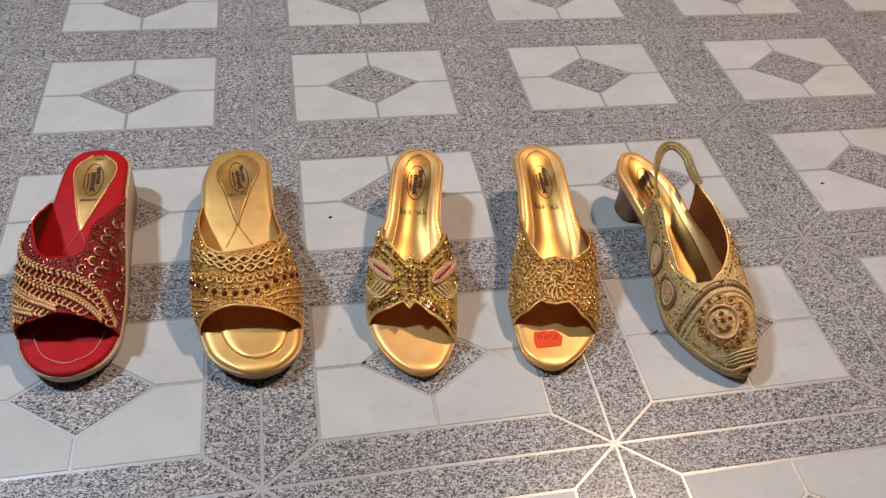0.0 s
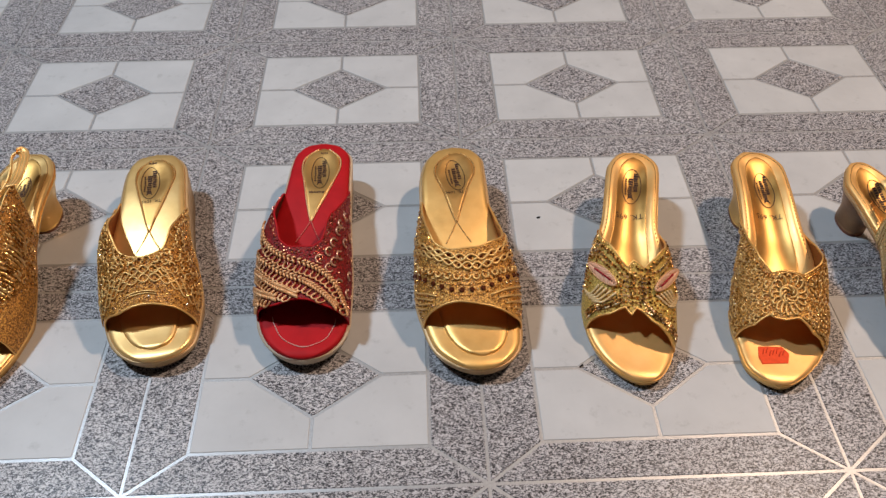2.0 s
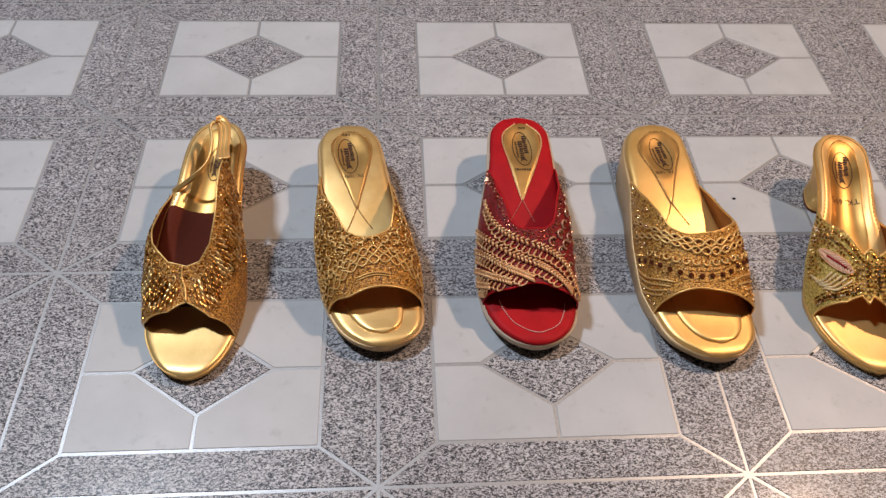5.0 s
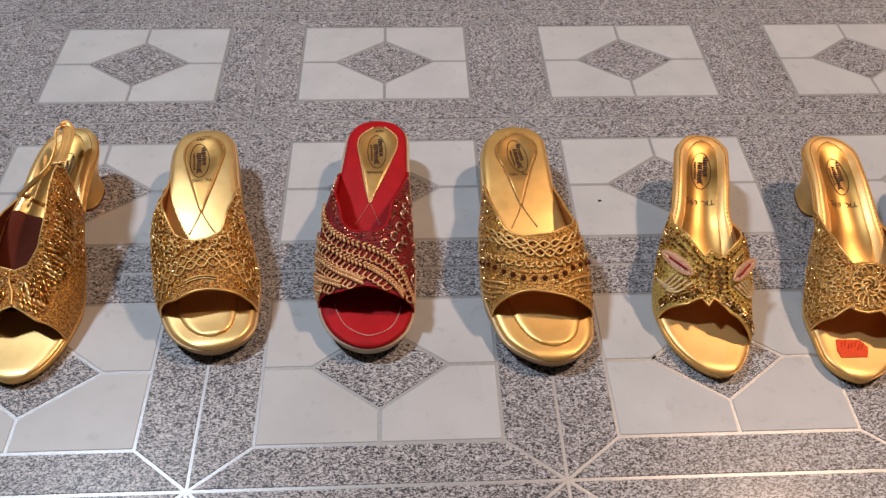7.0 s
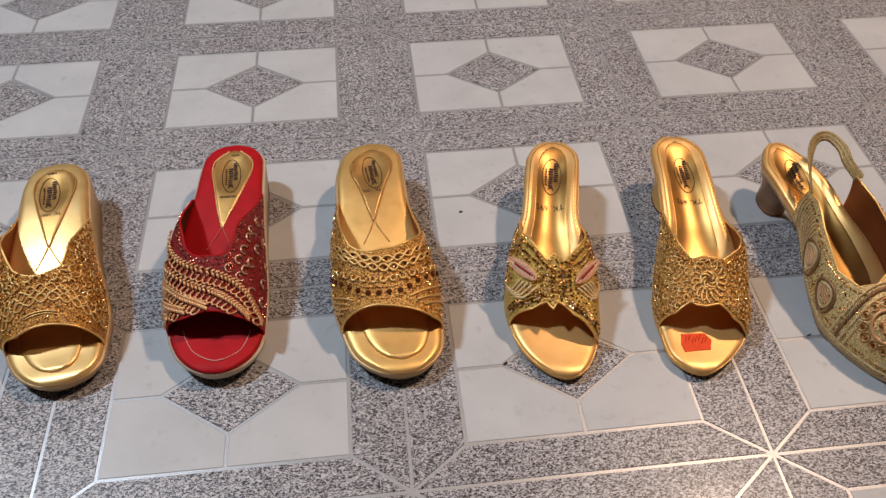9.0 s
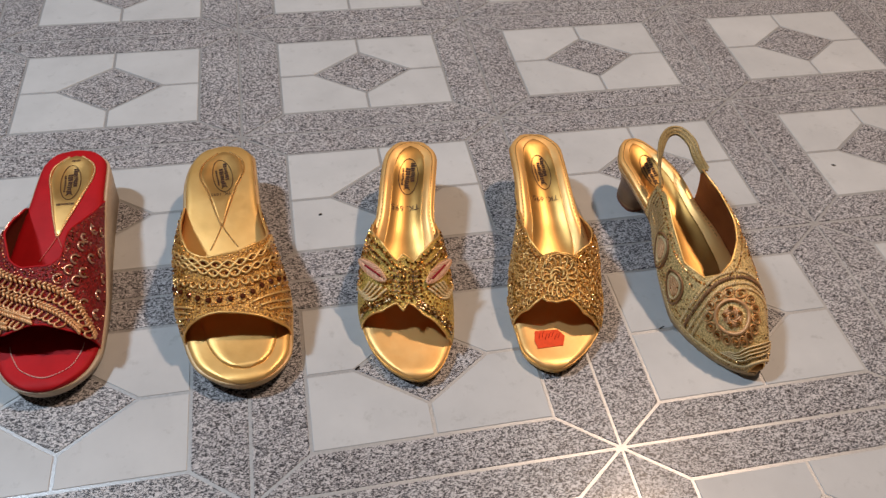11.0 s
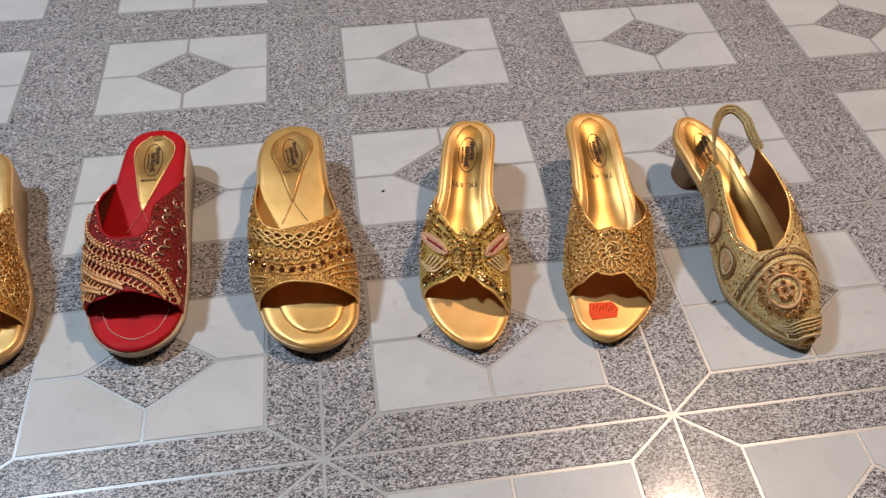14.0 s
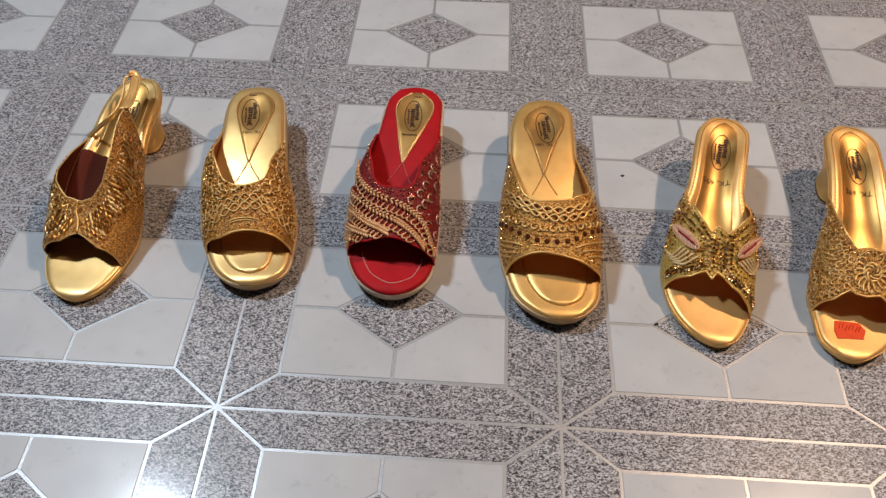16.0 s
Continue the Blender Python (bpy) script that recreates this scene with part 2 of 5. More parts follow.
def solid(top, bottom):
    """A closed body between two grids of the same size."""
    n, m = len(top), len(top[0])
    tv, tf = grid_mesh(top)
    bv, bf = grid_mesh(bottom, True)
    k = len(tv)
    faces = tf + [tuple(i + k for i in q) for q in bf]
    ring = [j for j in range(m)] + [i * m + m - 1 for i in range(1, n)] + [(n - 1) * m + j for j in range(m - 2, -1, -1)] + [i * m for i in range(n - 2, 0, -1)]
    for a, b in zip(ring, ring[1:] + ring[:1]):
        faces.append((a, a + k, b + k, b))
    return tv + bv, faces


def smooth_line(points, count, closed=False):
    """Points along a Catmull-Rom curve."""
    p = [Vector(q) for q in points]
    n = len(p)
    spans = n if closed else n - 1
    out = []
    for k in range(count):
        t = k / (count if closed else count - 1) * spans
        i = min(int(t), spans - 1)
        f = t - i
        g = (lambda j: p[j % n]) if closed else (lambda j: p[min(max(j, 0), n - 1)])
        a, b, c, d = g(i - 1), g(i), g(i + 1), g(i + 2)
        out.append(0.5 * (2 * b + (c - a) * f + (2 * a - 5 * b + 4 * c - d) * f * f + (3 * b - a - 3 * c + d) * f ** 3))
    return out


def tube(line, radius, sides=6, closed=False, flat=1.0, ups=None):
    """A tube along a line of points; flat squeezes it along ups."""
    verts, faces = [], []
    n = len(line)
    for i, p in enumerate(line):
        a = line[i - 1] if (i or closed) else line[0]
        b = line[(i + 1) % n] if (i < n - 1 or closed) else line[-1]
        t = (b - a).normalized()
        up = ups[i] if ups else Vector((0, 0, 1))
        s = t.cross(up)
        s = s.normalized() if s.length > 1e-6 else Vector((1, 0, 0))
        up = s.cross(t)
        for k in range(sides):
            w = 2 * math.pi * k / sides
            verts.append(p + s * (radius * math.cos(w)) + up * (radius * flat * math.sin(w)))
    for i in range(n if closed else n - 1):
        j = (i + 1) % n
        for k in range(sides):
            l = (k + 1) % sides
            faces.append((i * sides + k, i * sides + l, j * sides + l, j * sides + k))
    if not closed:
        faces += [tuple(range(sides))[::-1], tuple((n - 1) * sides + k for k in range(sides))]
    return verts, faces


def strewn(template, poses):
    """Many copies of a small form joined into one mesh."""
    tv, tf = template
    tv = np.array([tuple(v) for v in tv])
    verts, faces = [], []
    for k, m in enumerate(poses):
        m = np.array(m)
        verts += (tv @ m[:3, :3].T + m[:3, 3]).tolist()
        faces += [tuple(i + k * len(tv) for i in q) for q in tf]
    return verts, faces


def round_bead(sides=6):
    """A small domed bead of unit radius."""
    verts, faces = [], []
    for z, r in ((-0.3, 0.8), (0.2, 1.0), (0.75, 0.62)):
        verts += [(r * math.cos(2 * math.pi * k / sides), r * math.sin(2 * math.pi * k / sides), z) for k in range(sides)]
    verts.append((0, 0, 1.0))
    for ring in range(2):
        for k in range(sides):
            l = (k + 1) % sides
            faces.append((ring * sides + k, ring * sides + l, (ring + 1) * sides + l, (ring + 1) * sides + k))
    faces += [(2 * sides + k, 2 * sides + (k + 1) % sides, 3 * sides) for k in range(sides)]
    return verts, faces


def cut_stone(sides=8):
    """A faceted stone: girdle, crown and a flat table."""
    verts = [(math.cos(2 * math.pi * k / sides), math.sin(2 * math.pi * k / sides), 0) for k in range(sides)]
    verts += [(0.95 * math.cos(2 * math.pi * k / sides), 0.95 * math.sin(2 * math.pi * k / sides), 0.25) for k in range(sides)]
    verts += [(0.55 * math.cos(2 * math.pi * (k + 0.5) / sides), 0.55 * math.sin(2 * math.pi * (k + 0.5) / sides), 0.7) for k in range(sides)]
    faces = [tuple(range(2 * sides, 3 * sides))]
    for k in range(sides):
        l = (k + 1) % sides
        faces += [(k, l, sides + l, sides + k), (sides + k, sides + l, 2 * sides + k), (sides + l, 2 * sides + l, 2 * sides + k)]
    return verts, faces


def bugle():
    """A short thick stitch lying along x, unit half-length."""
    line = [Vector((x, 0, 0)) for x in (-1, -0.6, 0, 0.6, 1)]
    verts, faces = tube(line, 1.0, 6)
    radius = (0.35, 0.85, 1.0, 0.85, 0.35)
    return [Vector((v.x, v.y * radius[i // 6], v.z * radius[i // 6])) for i, v in enumerate(verts)], faces


def ring_form(turn=360, sides=5, steps=12, thick=0.24):
    """A ring, or an open crescent, of unit radius in the xy plane."""
    closed = turn >= 360
    n = steps if closed else steps + 1
    line = [Vector((math.cos(math.radians(turn) * k / steps), math.sin(math.radians(turn) * k / steps), 0)) for k in range(n)]
    return tube(line, thick, sides, closed)


BEAD_FORM, STONE_FORM, BUGLE_FORM, CRESCENT_FORM, CURL_FORM = round_bead(), cut_stone(), bugle(), ring_form(240), ring_form(230, 6, 10, 0.33)


class Upper:
    """The band over the foot: a stretch of the last between a front and a back edge."""
    def __init__(self, last, front, back, sharp=False):
        self.last = last
        if sharp:
            self.front = lambda a: float(np.interp(a, [p[0] for p in front], [p[1] for p in front]))
            self.back = lambda a: float(np.interp(a, [p[0] for p in back], [p[1] for p in back]))
        else:
            self.front = pchip([p[0] for p in front], [p[1] for p in front])
            self.back = pchip([p[0] for p in back], [p[1] for p in back])
        self.steps = sorted({round(-1 + 2 * k / 64, 4) for k in range(65)} | {p[0] for p in front} | {p[0] for p in back})

    def inside(self, a, v, margin=0.008):
        return -1 < a < 1 and self.front(a) + margin < v < self.back(a) - margin

    def sheet(self, off, rows=18, flip=False):
        out = []
        for i in range(rows):
            f = i / (rows - 1)
            out.append([self.last.over(a, self.front(a) * (1 - f) + self.back(a) * f, off) for a in self.steps])
        return grid_mesh(out, flip)

    def rim(self, which, off=0.0, lo=-1.0, hi=1.0):
        e = self.front if which == "front" else self.back
        return [self.last.over(a, e(a), off) for a in self.steps if lo <= a <= hi]

    def seat(self, a, v, size, off=0.0, spin=0.0, stretch=1.0, thick=1.0):
        """The pose of a small form lying on the band; spin in degrees from across towards the heel."""
        l = self.last
        p = l.over(a, v, off)
        ta = (l.over(min(a + 0.03, 1), v) - l.over(max(a - 0.03, -1), v)).normalized()
        tv = l.over(a, v + 0.01) - l.over(a, v - 0.01)
        nn = ta.cross(tv).normalized()
        tv = nn.cross(ta)
        c, s = math.cos(math.radians(spin)), math.sin(math.radians(spin))
        x, y = ta * c + tv * s, tv * c - ta * s
        m = Matrix.Identity(4)
        for i in range(3):
            m[i][0], m[i][1], m[i][2], m[i][3] = x[i] * size * stretch, y[i] * size, nn[i] * size * thick, p[i]
        return m

    def path(self, points, count, off=0.0):
        return [self.last.over(max(-1, min(1, q[0])), q[1], off) for q in smooth_line([(a, v, 0) for a, v in points], count)]

    def normal(self, a, v):
        return (self.last.over(a, v, 0.001) - self.last.over(a, v)).normalized()

    def ups(self, points, count):
        return [self.normal(max(-1, min(1, q[0])), q[1]) for q in smooth_line([(a, v, 0) for a, v in points], count)]

    def cord(self, points, count, radius, off=0.0008, sides=6):
        return tube(self.path(points, count, off), radius, sides, ups=self.ups(points, count))

    def rope(self, points, count, radius, slant=42, off=0.0012, stretch=1.7):
        """A twisted rope: slanted stitches laid one against the next."""
        pts = smooth_line([(a, v, 0) for a, v in points], count)
        poses = []
        for i, q in enumerate(pts):
            a, v = max(-0.99, min(0.99, q[0])), q[1]
            b = pts[min(i + 1, count - 1)]
            c = pts[max(i - 1, 0)]
            d = self.last.over(max(-1, min(1, b[0])), b[1]) - self.last.over(max(-1, min(1, c[0])), c[1])
            ta = (self.last.over(min(a + 0.03, 1), v) - self.last.over(max(a - 0.03, -1), v)).normalized()
            nn = self.normal(a, v)
            turn = math.degrees(math.atan2(d.dot(nn.cross(ta)), d.dot(ta)))
            poses.append(self.seat(a, v, radius, off, turn + slant, stretch))
        return strewn(BUGLE_FORM, poses)

    def along(self, points, count):
        """Evenly spaced places on the band with the direction of travel in degrees."""
        dense = smooth_line([(a, v, 0) for a, v in points], 200)
        pos = [self.last.over(max(-1, min(1, q[0])), q[1]) for q in dense]
        run = [0.0]
        for a, b in zip(pos, pos[1:]):
            run.append(run[-1] + (b - a).length)
        out = []
        for k in range(count):
            s = run[-1] * (k + 0.5) / count
            i = min(int(np.searchsorted(run, s)), 198)
            q = dense[i]
            a, v = max(-0.99, min(0.99, q[0])), q[1]
            d = pos[i + 1] - pos[i]
            ta = (self.last.over(min(a + 0.03, 1), v) - self.last.over(max(a - 0.03, -1), v)).normalized()
            nn = self.normal(a, v)
            out.append((a, v, math.degrees(math.atan2(d.dot(nn.cross(ta)), d.dot(ta)))))
        return out

    def scatter(self, count, test=None, margin=0.01, seed=1, apart=0.0022):
        """Random places on the band, kept a little apart."""
        rng = random.Random(seed)
        out, taken = [], {}
        for _ in range(count * 30):
            if len(out) >= count:
                break
            a, v = rng.uniform(-0.97, 0.97), rng.uniform(0, 0.72)
            if not self.inside(a, v, margin) or (test and not test(a, v)):
                continue
            p = self.last.over(a, v)
            key = tuple(int(c // apart) for c in p)
            if any((p - o).length < apart for dx in (-1, 0, 1) for dy in (-1, 0, 1) for dz in (-1, 0, 1) for o in taken.get((key[0] + dx, key[1] + dy, key[2] + dz), ())):
                continue
            taken.setdefault(key, []).append(p)
            out.append((a, v))
        return out

# ---- shoe forms: a last for each shoe, toe at the origin, heel towards +y ----
def pchip(xs, ys):
    """A smooth curve through the points that does not overshoot."""
    xs, ys = np.array(xs, float), np.array(ys, float)
    h = np.diff(xs)
    d = np.diff(ys) / h
    m = np.zeros(len(xs))
    m[0], m[-1] = d[0], d[-1]
    for i in range(1, len(xs) - 1):
        if d[i - 1] * d[i] > 0:
            w1, w2 = 2 * h[i] + h[i - 1], h[i] + 2 * h[i - 1]
            m[i] = (w1 + w2) / (w1 / d[i - 1] + w2 / d[i])

    def f(x):
        x = min(max(x, xs[0]), xs[-1])
        i = min(int(np.searchsorted(xs, x, "right")) - 1, len(xs) - 2)
        t = (x - xs[i]) / h[i]
        return float(ys[i] * (1 + 2 * t) * (1 - t) ** 2 + m[i] * h[i] * t * (1 - t) ** 2
                     + ys[i + 1] * t * t * (3 - 2 * t) + m[i + 1] * h[i] * t * t * (t - 1))
    return f


def ang(v):
    return math.acos(max(-1.0, min(1.0, 1 - 2 * v)))


class Last:
    def __init__(self, toe, heel, outline, height, arch, flare=0.0015, square=0.85, arch_low=None, sink=0.24):
        self.sink = sink
        self.toe, self.heel = toe, heel
        dx, dy = heel[0] - toe[0], heel[1] - toe[1]
        self.length = math.hypot(dx, dy)
        self.turn = math.degrees(math.atan2(-dx, dy))
        self.fl = pchip([ang(o[0]) for o in outline], [o[1] / 1000 for o in outline])
        self.fr = pchip([ang(o[0]) for o in outline], [o[2] / 1000 for o in outline])
        self.fh = pchip([o[0] for o in height], [o[1] for o in height])
        self.fa = pchip([o[0] for o in arch], [o[1] for o in arch])
        self.fb = pchip([o[0] for o in arch_low], [o[1] for o in arch_low]) if arch_low else self.fa
        self.flare, self.square = flare, square

    def edge(self, v):
        p = ang(v)
        return self.fl(p), self.fr(p)

    def bed(self, u, v, up=0.0, grow=0.0):
        """A place over the footbed: u from -1 to 1 across, v from toe 0 to heel 1."""
        a, b = self.edge(v)
        return Vector(((a + b) / 2 + ((b - a) / 2 + grow) * u, v * self.length, self.fh(v) + up))

    def over(self, a, v, off=0.0):
        """A place on the arched upper: a from -1 (one sole edge) to 1 (the other)."""
        def raw(a, v):
            l, r = self.edge(v)
            p = a * math.pi / 2
            s, c = math.sin(p), math.cos(p)
            q = self.square
            x = math.copysign(abs(s) ** q, s)
            z = max(c, 0.0) ** q
            rise = ((self.fa(v) if a > 0 else self.fa(v) + (self.fb(v) - self.fa(v)) * min(1.0, -a / 0.4)) + 0.004) * z
            k = max(0.0, min(1.0, (v - 0.16) / 0.34))
            down = rise * self.sink * (1 - k * k * (3 - 2 * k))
            return Vector(((l + r) / 2 + ((r - l) / 2 + self.flare) * x, v * self.length + 0.74 * down, self.fh(v) - 0.004 + rise - down))
        p = raw(a, v)
        if off:
            da = raw(min(a + 0.02, 1), v) - raw(max(a - 0.02, -1), v)
            dv = raw(a, v + 0.01) - raw(a, v - 0.01)
            p = p + da.cross(dv).normalized() * off
        return p


WEDGE = [(0, .0215), (.12, .0205), (.25, .022), (.4, .029), (.6, .0410), (.8, .0475), (1, .0488)]
MULE = [(0, .0135), (.12, .0125), (.25, .0135), (.4, .0255), (.6, .0455), (.8, .0550), (1, .0562)]
SLIDE_ARCH = [(.1, .036), (.2, .046), (.3, .053), (.42, .054), (.55, .040), (.68, .018), (.8, .008)]
LASTS = {
    "A": Last((-.276, .109), (-.304, .338), [(0, 4, 4), (.01, -9, 16), (.03, -18, 26), (.09, -31, 35), (.16, -38, 37), (.27, -43, 39), (.4, -44, 35), (.55, -40, 28), (.7, -35, 25), (.9, -32, 22), (.97, -25, 15), (1, -5, -5)],
              WEDGE, SLIDE_ARCH),
    "R": Last((-.150, .107), (-.143, .348), [(0, 0, 0), (.03, -21, 21), (.09, -34, 32), (.16, -41, 36), (.3, -45, 36), (.45, -43, 34), (.6, -37, 31), (.74, -31, 29), (.92, -27, 27), (.975, -18, 18), (1, 0, 0)],
              WEDGE, SLIDE_ARCH),
    "B": Last((-.002, .091), (-.011, .337), [(0, 3, 3), (.03, -19, 25), (.1, -35, 37), (.19, -42, 40), (.3, -47, 42), (.45, -46, 36), (.6, -41, 28), (.7, -37, 25), (.8, -36, 25), (.92, -30, 25), (.975, -20, 17), (1, -2, -2)],
              WEDGE, SLIDE_ARCH),
    "C": Last((.134, .079), (.163, .312), [(0, 0, 0), (.02, -15, 13), (.06, -26, 20), (.12, -36, 26), (.19, -43, 30), (.3, -48, 31), (.4, -46, 28), (.5, -41, 24), (.62, -32, 18), (.78, -28, 21), (.91, -24, 24), (.97, -16, 17), (1, 1, 1)],
              MULE, [(.1, .032), (.2, .041), (.3, .047), (.4, .047), (.5, .033), (.58, .017), (.7, .008)]),
    "D": Last((.250, .070), (.283, .308), [(0, -4, -4), (.02, -18, 9), (.08, -29, 25), (.16, -32, 38), (.26, -35, 43), (.36, -33, 43), (.48, -27, 40), (.6, -22, 32), (.75, -22, 28), (.91, -23, 26), (.97, -16, 17), (1, 0, 0)],
              MULE, [(.1, .034), (.2, .045), (.3, .051), (.4, .051), (.5, .036), (.6, .017), (.7, .008)]),
    "E": Last((.412, .042), (.384, .290), [(0, 0, 0), (.015, -10, 8), (.04, -17, 13), (.12, -29, 22), (.2, -37, 29), (.29, -41, 34), (.4, -40, 35), (.5, -36, 30), (.63, -28, 21), (.75, -30, 20), (.87, -30, 15), (.95, -22, 8), (1, -6, -6)],
              MULE, [(0, .006), (.04, .020), (.1, .034), (.2, .046), (.3, .053), (.5, .056), (.8, .05)], sink=0.0),
    "L": Last((-.432, .090), (-.424, .333), [(0, 2, 2), (.03, -18, 19), (.1, -31, 29), (.17, -38, 34), (.3, -42, 38), (.42, -41, 36), (.55, -36, 30), (.69, -28, 27), (.86, -26, 26), (.95, -20, 20), (1, 1, 1)],
              MULE, [(.1, .032), (.2, .042), (.3, .049), (.42, .054), (.8, .058)],
              arch_low=[(.1, .032), (.2, .042), (.3, .049), (.42, .050), (.55, .034), (.68, .014), (.8, .008)]),
}

# ---- the room: sheet-vinyl floor with its printed pattern, added unseen walls, ceiling ----
PX, PY = 0.28, 0.28 * 0.7226
BX, BY = 0.1593 * PX, 0.119 * PY / 0.7226
DX, DY = 0.199 * PX, 0.139 * PX
GAP, LIFT = 0.0013, 0.0006


def box_mesh(x0, x1, y0, y1, z0, z1):
    v = [(x, y, z) for z in (z0, z1) for y in (y0, y1) for x in (x0, x1)]
    return v, [(0, 2, 3, 1), (4, 5, 7, 6), (0, 1, 5, 4), (1, 3, 7, 5), (3, 2, 6, 7), (2, 0, 4, 6)]


def structure(name, mesh, material, label):
    ob = mesh_ob(name, mesh[0], mesh[1], material, False)
    return tagged(ob, label, name.split("_")[0], kind="structure")


X0, X1, Y0, Y1, TOP = -8 * PX, 8 * PX, -9 * PY, 13 * PY, 3.0
floor = structure("floor", box_mesh(X0, X1, Y0, Y1, -0.05, 0.0), LINE, "grey and white patterned sheet vinyl floor with pale silver lines")
structure("ceiling", box_mesh(X0, X1, Y0, Y1, TOP, TOP + 0.1), CEILING, "plain unseen ceiling over the room, dark grey to cut bounced light")
structure("wall_north", box_mesh(X0 - 0.1, X1 + 0.1, Y1, Y1 + 0.1, -0.05, TOP), WALL, "plain unseen room wall, dark taupe to cut bounced light")
structure("wall_south", box_mesh(X0 - 0.1, X1 + 0.1, Y0 - 0.1, Y0, -0.05, TOP), WALL, "plain unseen room wall, dark taupe to cut bounced light")
structure("wall_west", box_mesh(X0 - 0.1, X0, Y0, Y1, -0.05, TOP), WALL, "plain unseen room wall, dark taupe to cut bounced light")
structure("wall_east", box_mesh(X1, X1 + 0.1, Y0, Y1, -0.05, TOP), WALL, "plain unseen room wall, dark taupe to cut bounced light")


def inset(poly, d):
    """A convex polygon, counter-clockwise, drawn in by d on all sides."""
    n = len(poly)
    lines = []
    for i in range(n):
        (ax, ay), (bx, by) = poly[i], poly[(i + 1) % n]
        l = math.hypot(bx - ax, by - ay)
        nx, ny = -(by - ay) / l, (bx - ax) / l
        lines.append((nx, ny, nx * ax + ny * ay + d))
    out = []
    for i in range(n):
        a, b, c = lines[i - 1]
        e, f, g = lines[i]
        det = a * f - b * e
        out.append(((c * f - b * g) / det, (a * g - c * e) / det))
    return out


def slab_piece(poly):
    """A thin raised piece with a worn, sloping edge."""
    if sum(poly[i - 1][0] * poly[i][1] - poly[i][0] * poly[i - 1][1] for i in range(len(poly))) < 0:
        poly = poly[::-1]
    low, high = inset(poly, GAP), inset(poly, GAP + 0.0005)
    n = len(poly)
    verts = [(*p, 0.0) for p in low] + [(*p, LIFT) for p in high]
    faces = [tuple(range(n, 2 * n))] + [(i, (i + 1) % n, n + (i + 1) % n, n + i) for i in range(n)]
    return verts, faces


HW, HH = PX / 2 - BX, PY / 2 - BY
FORMS = {}
for sx in (1, -1):
    for sy in (1, -1):
        FORMS["panel", sx, sy] = (slab_piece([(sx * DX, 0), (sx * HW, 0), (sx * HW, sy * HH), (0, sy * HH), (0, sy * DY)]), PX / 2, PY / 2, WHITE)
FORMS["diamond", 0, 0] = (slab_piece([(DX, 0), (0, DY), (-DX, 0), (0, -DY)]), PX / 2, PY / 2, GRANITE)
for s in (1, -1):
    FORMS["border", 0, s] = (slab_piece([(0, 0), (PX, 0), (PX - BX, s * BY), (BX, s * BY)]), 0, 0, GRANITE)
    FORMS["border", s, 0] = (slab_piece([(0, 0), (s * BX, BY), (s * BX, PY - BY), (0, PY)]), 0, 0, GRANITE)
MESHES = {}
for key, (form, ox, oy, mat) in FORMS.items():
    me = bpy.data.meshes.new(key[0])
    me.from_pydata(form[0], [], form[1])
    me.materials.append(mat)
    MESHES[key] = me
far = {"panel": [], "diamond": [], "border": []}
for i in range(-8, 8):
    for j in range(-9, 13):
        for key, (form, ox, oy, mat) in FORMS.items():
            x, y = i * PX + ox, j * PY + oy
            if -4 <= i <= 4 and -1 <= j <= 5:
                ob = new(key[0], MESHES[key])
                ob.location, ob.parent = (x, y, 0), floor
            else:
                far[key[0]].append(([(vx + x, vy + y, vz) for vx, vy, vz in form[0]], form[1]))
for name, forms in far.items():
    ob = part("outer_" + name, join(*forms), WHITE if name == "panel" else GRANITE, floor, smooth=False)
    tagged(ob, kind="stuff")

# ---- shoes ----
U_STEPS = [math.sin(math.pi / 2 * (-1 + 2 * k / 24)) for k in range(25)]
V_STEPS = [(1 - math.cos(math.pi * (k + 0.15) / 56.3)) / 2 for k in range(57)]


def blend(x, a, b):
    t = max(0.0, min(1.0, (x - a) / (b - a)))
    return t * t * (3 - 2 * t)


def rounded(u, r, k=0.86):
    """How far the edge of a padded layer falls away at u."""
    e = max(0.0, (abs(u) - k) / (1 - k))
    return r * (1 - math.sqrt(max(0.0, 1 - e * e)))


def ends(v, r):
    """How far the toe and heel ends of a padded layer fall away at v."""
    q = max(0.0, (v - 0.95) / 0.05, (0.035 - v) / 0.035)
    return r * (1 - math.sqrt(max(0.0, 1 - min(q, 1.0) ** 2)))


def thing(name, key, label, group="row of sandals on the floor"):
    l = LASTS[key]
    ob = new(name)
    ob.matrix_world = pose(l.toe[0], l.toe[1], LIFT, 0, 0, l.turn)
    return tagged(ob, label, "sandal", group), l


def layer(l, top, bottom, grow=0.0, grow_low=None):
    g = grow if grow_low is None else grow_low
    slim = l.slim
    t = [[l.bed(u, v, 0, grow - slim * (1 - blend(v, 0.2, 0.5))) for u in U_STEPS] for v in V_STEPS]
    b = [[l.bed(u, v, 0, g - slim * (1 - blend(v, 0.2, 0.5))) for u in U_STEPS] for v in V_STEPS]
    for i, v in enumerate(V_STEPS):
        for j, u in enumerate(U_STEPS):
            t[i][j].z = top(u, v)
            b[i][j].z = bottom(u, v)
    return solid(t, b)


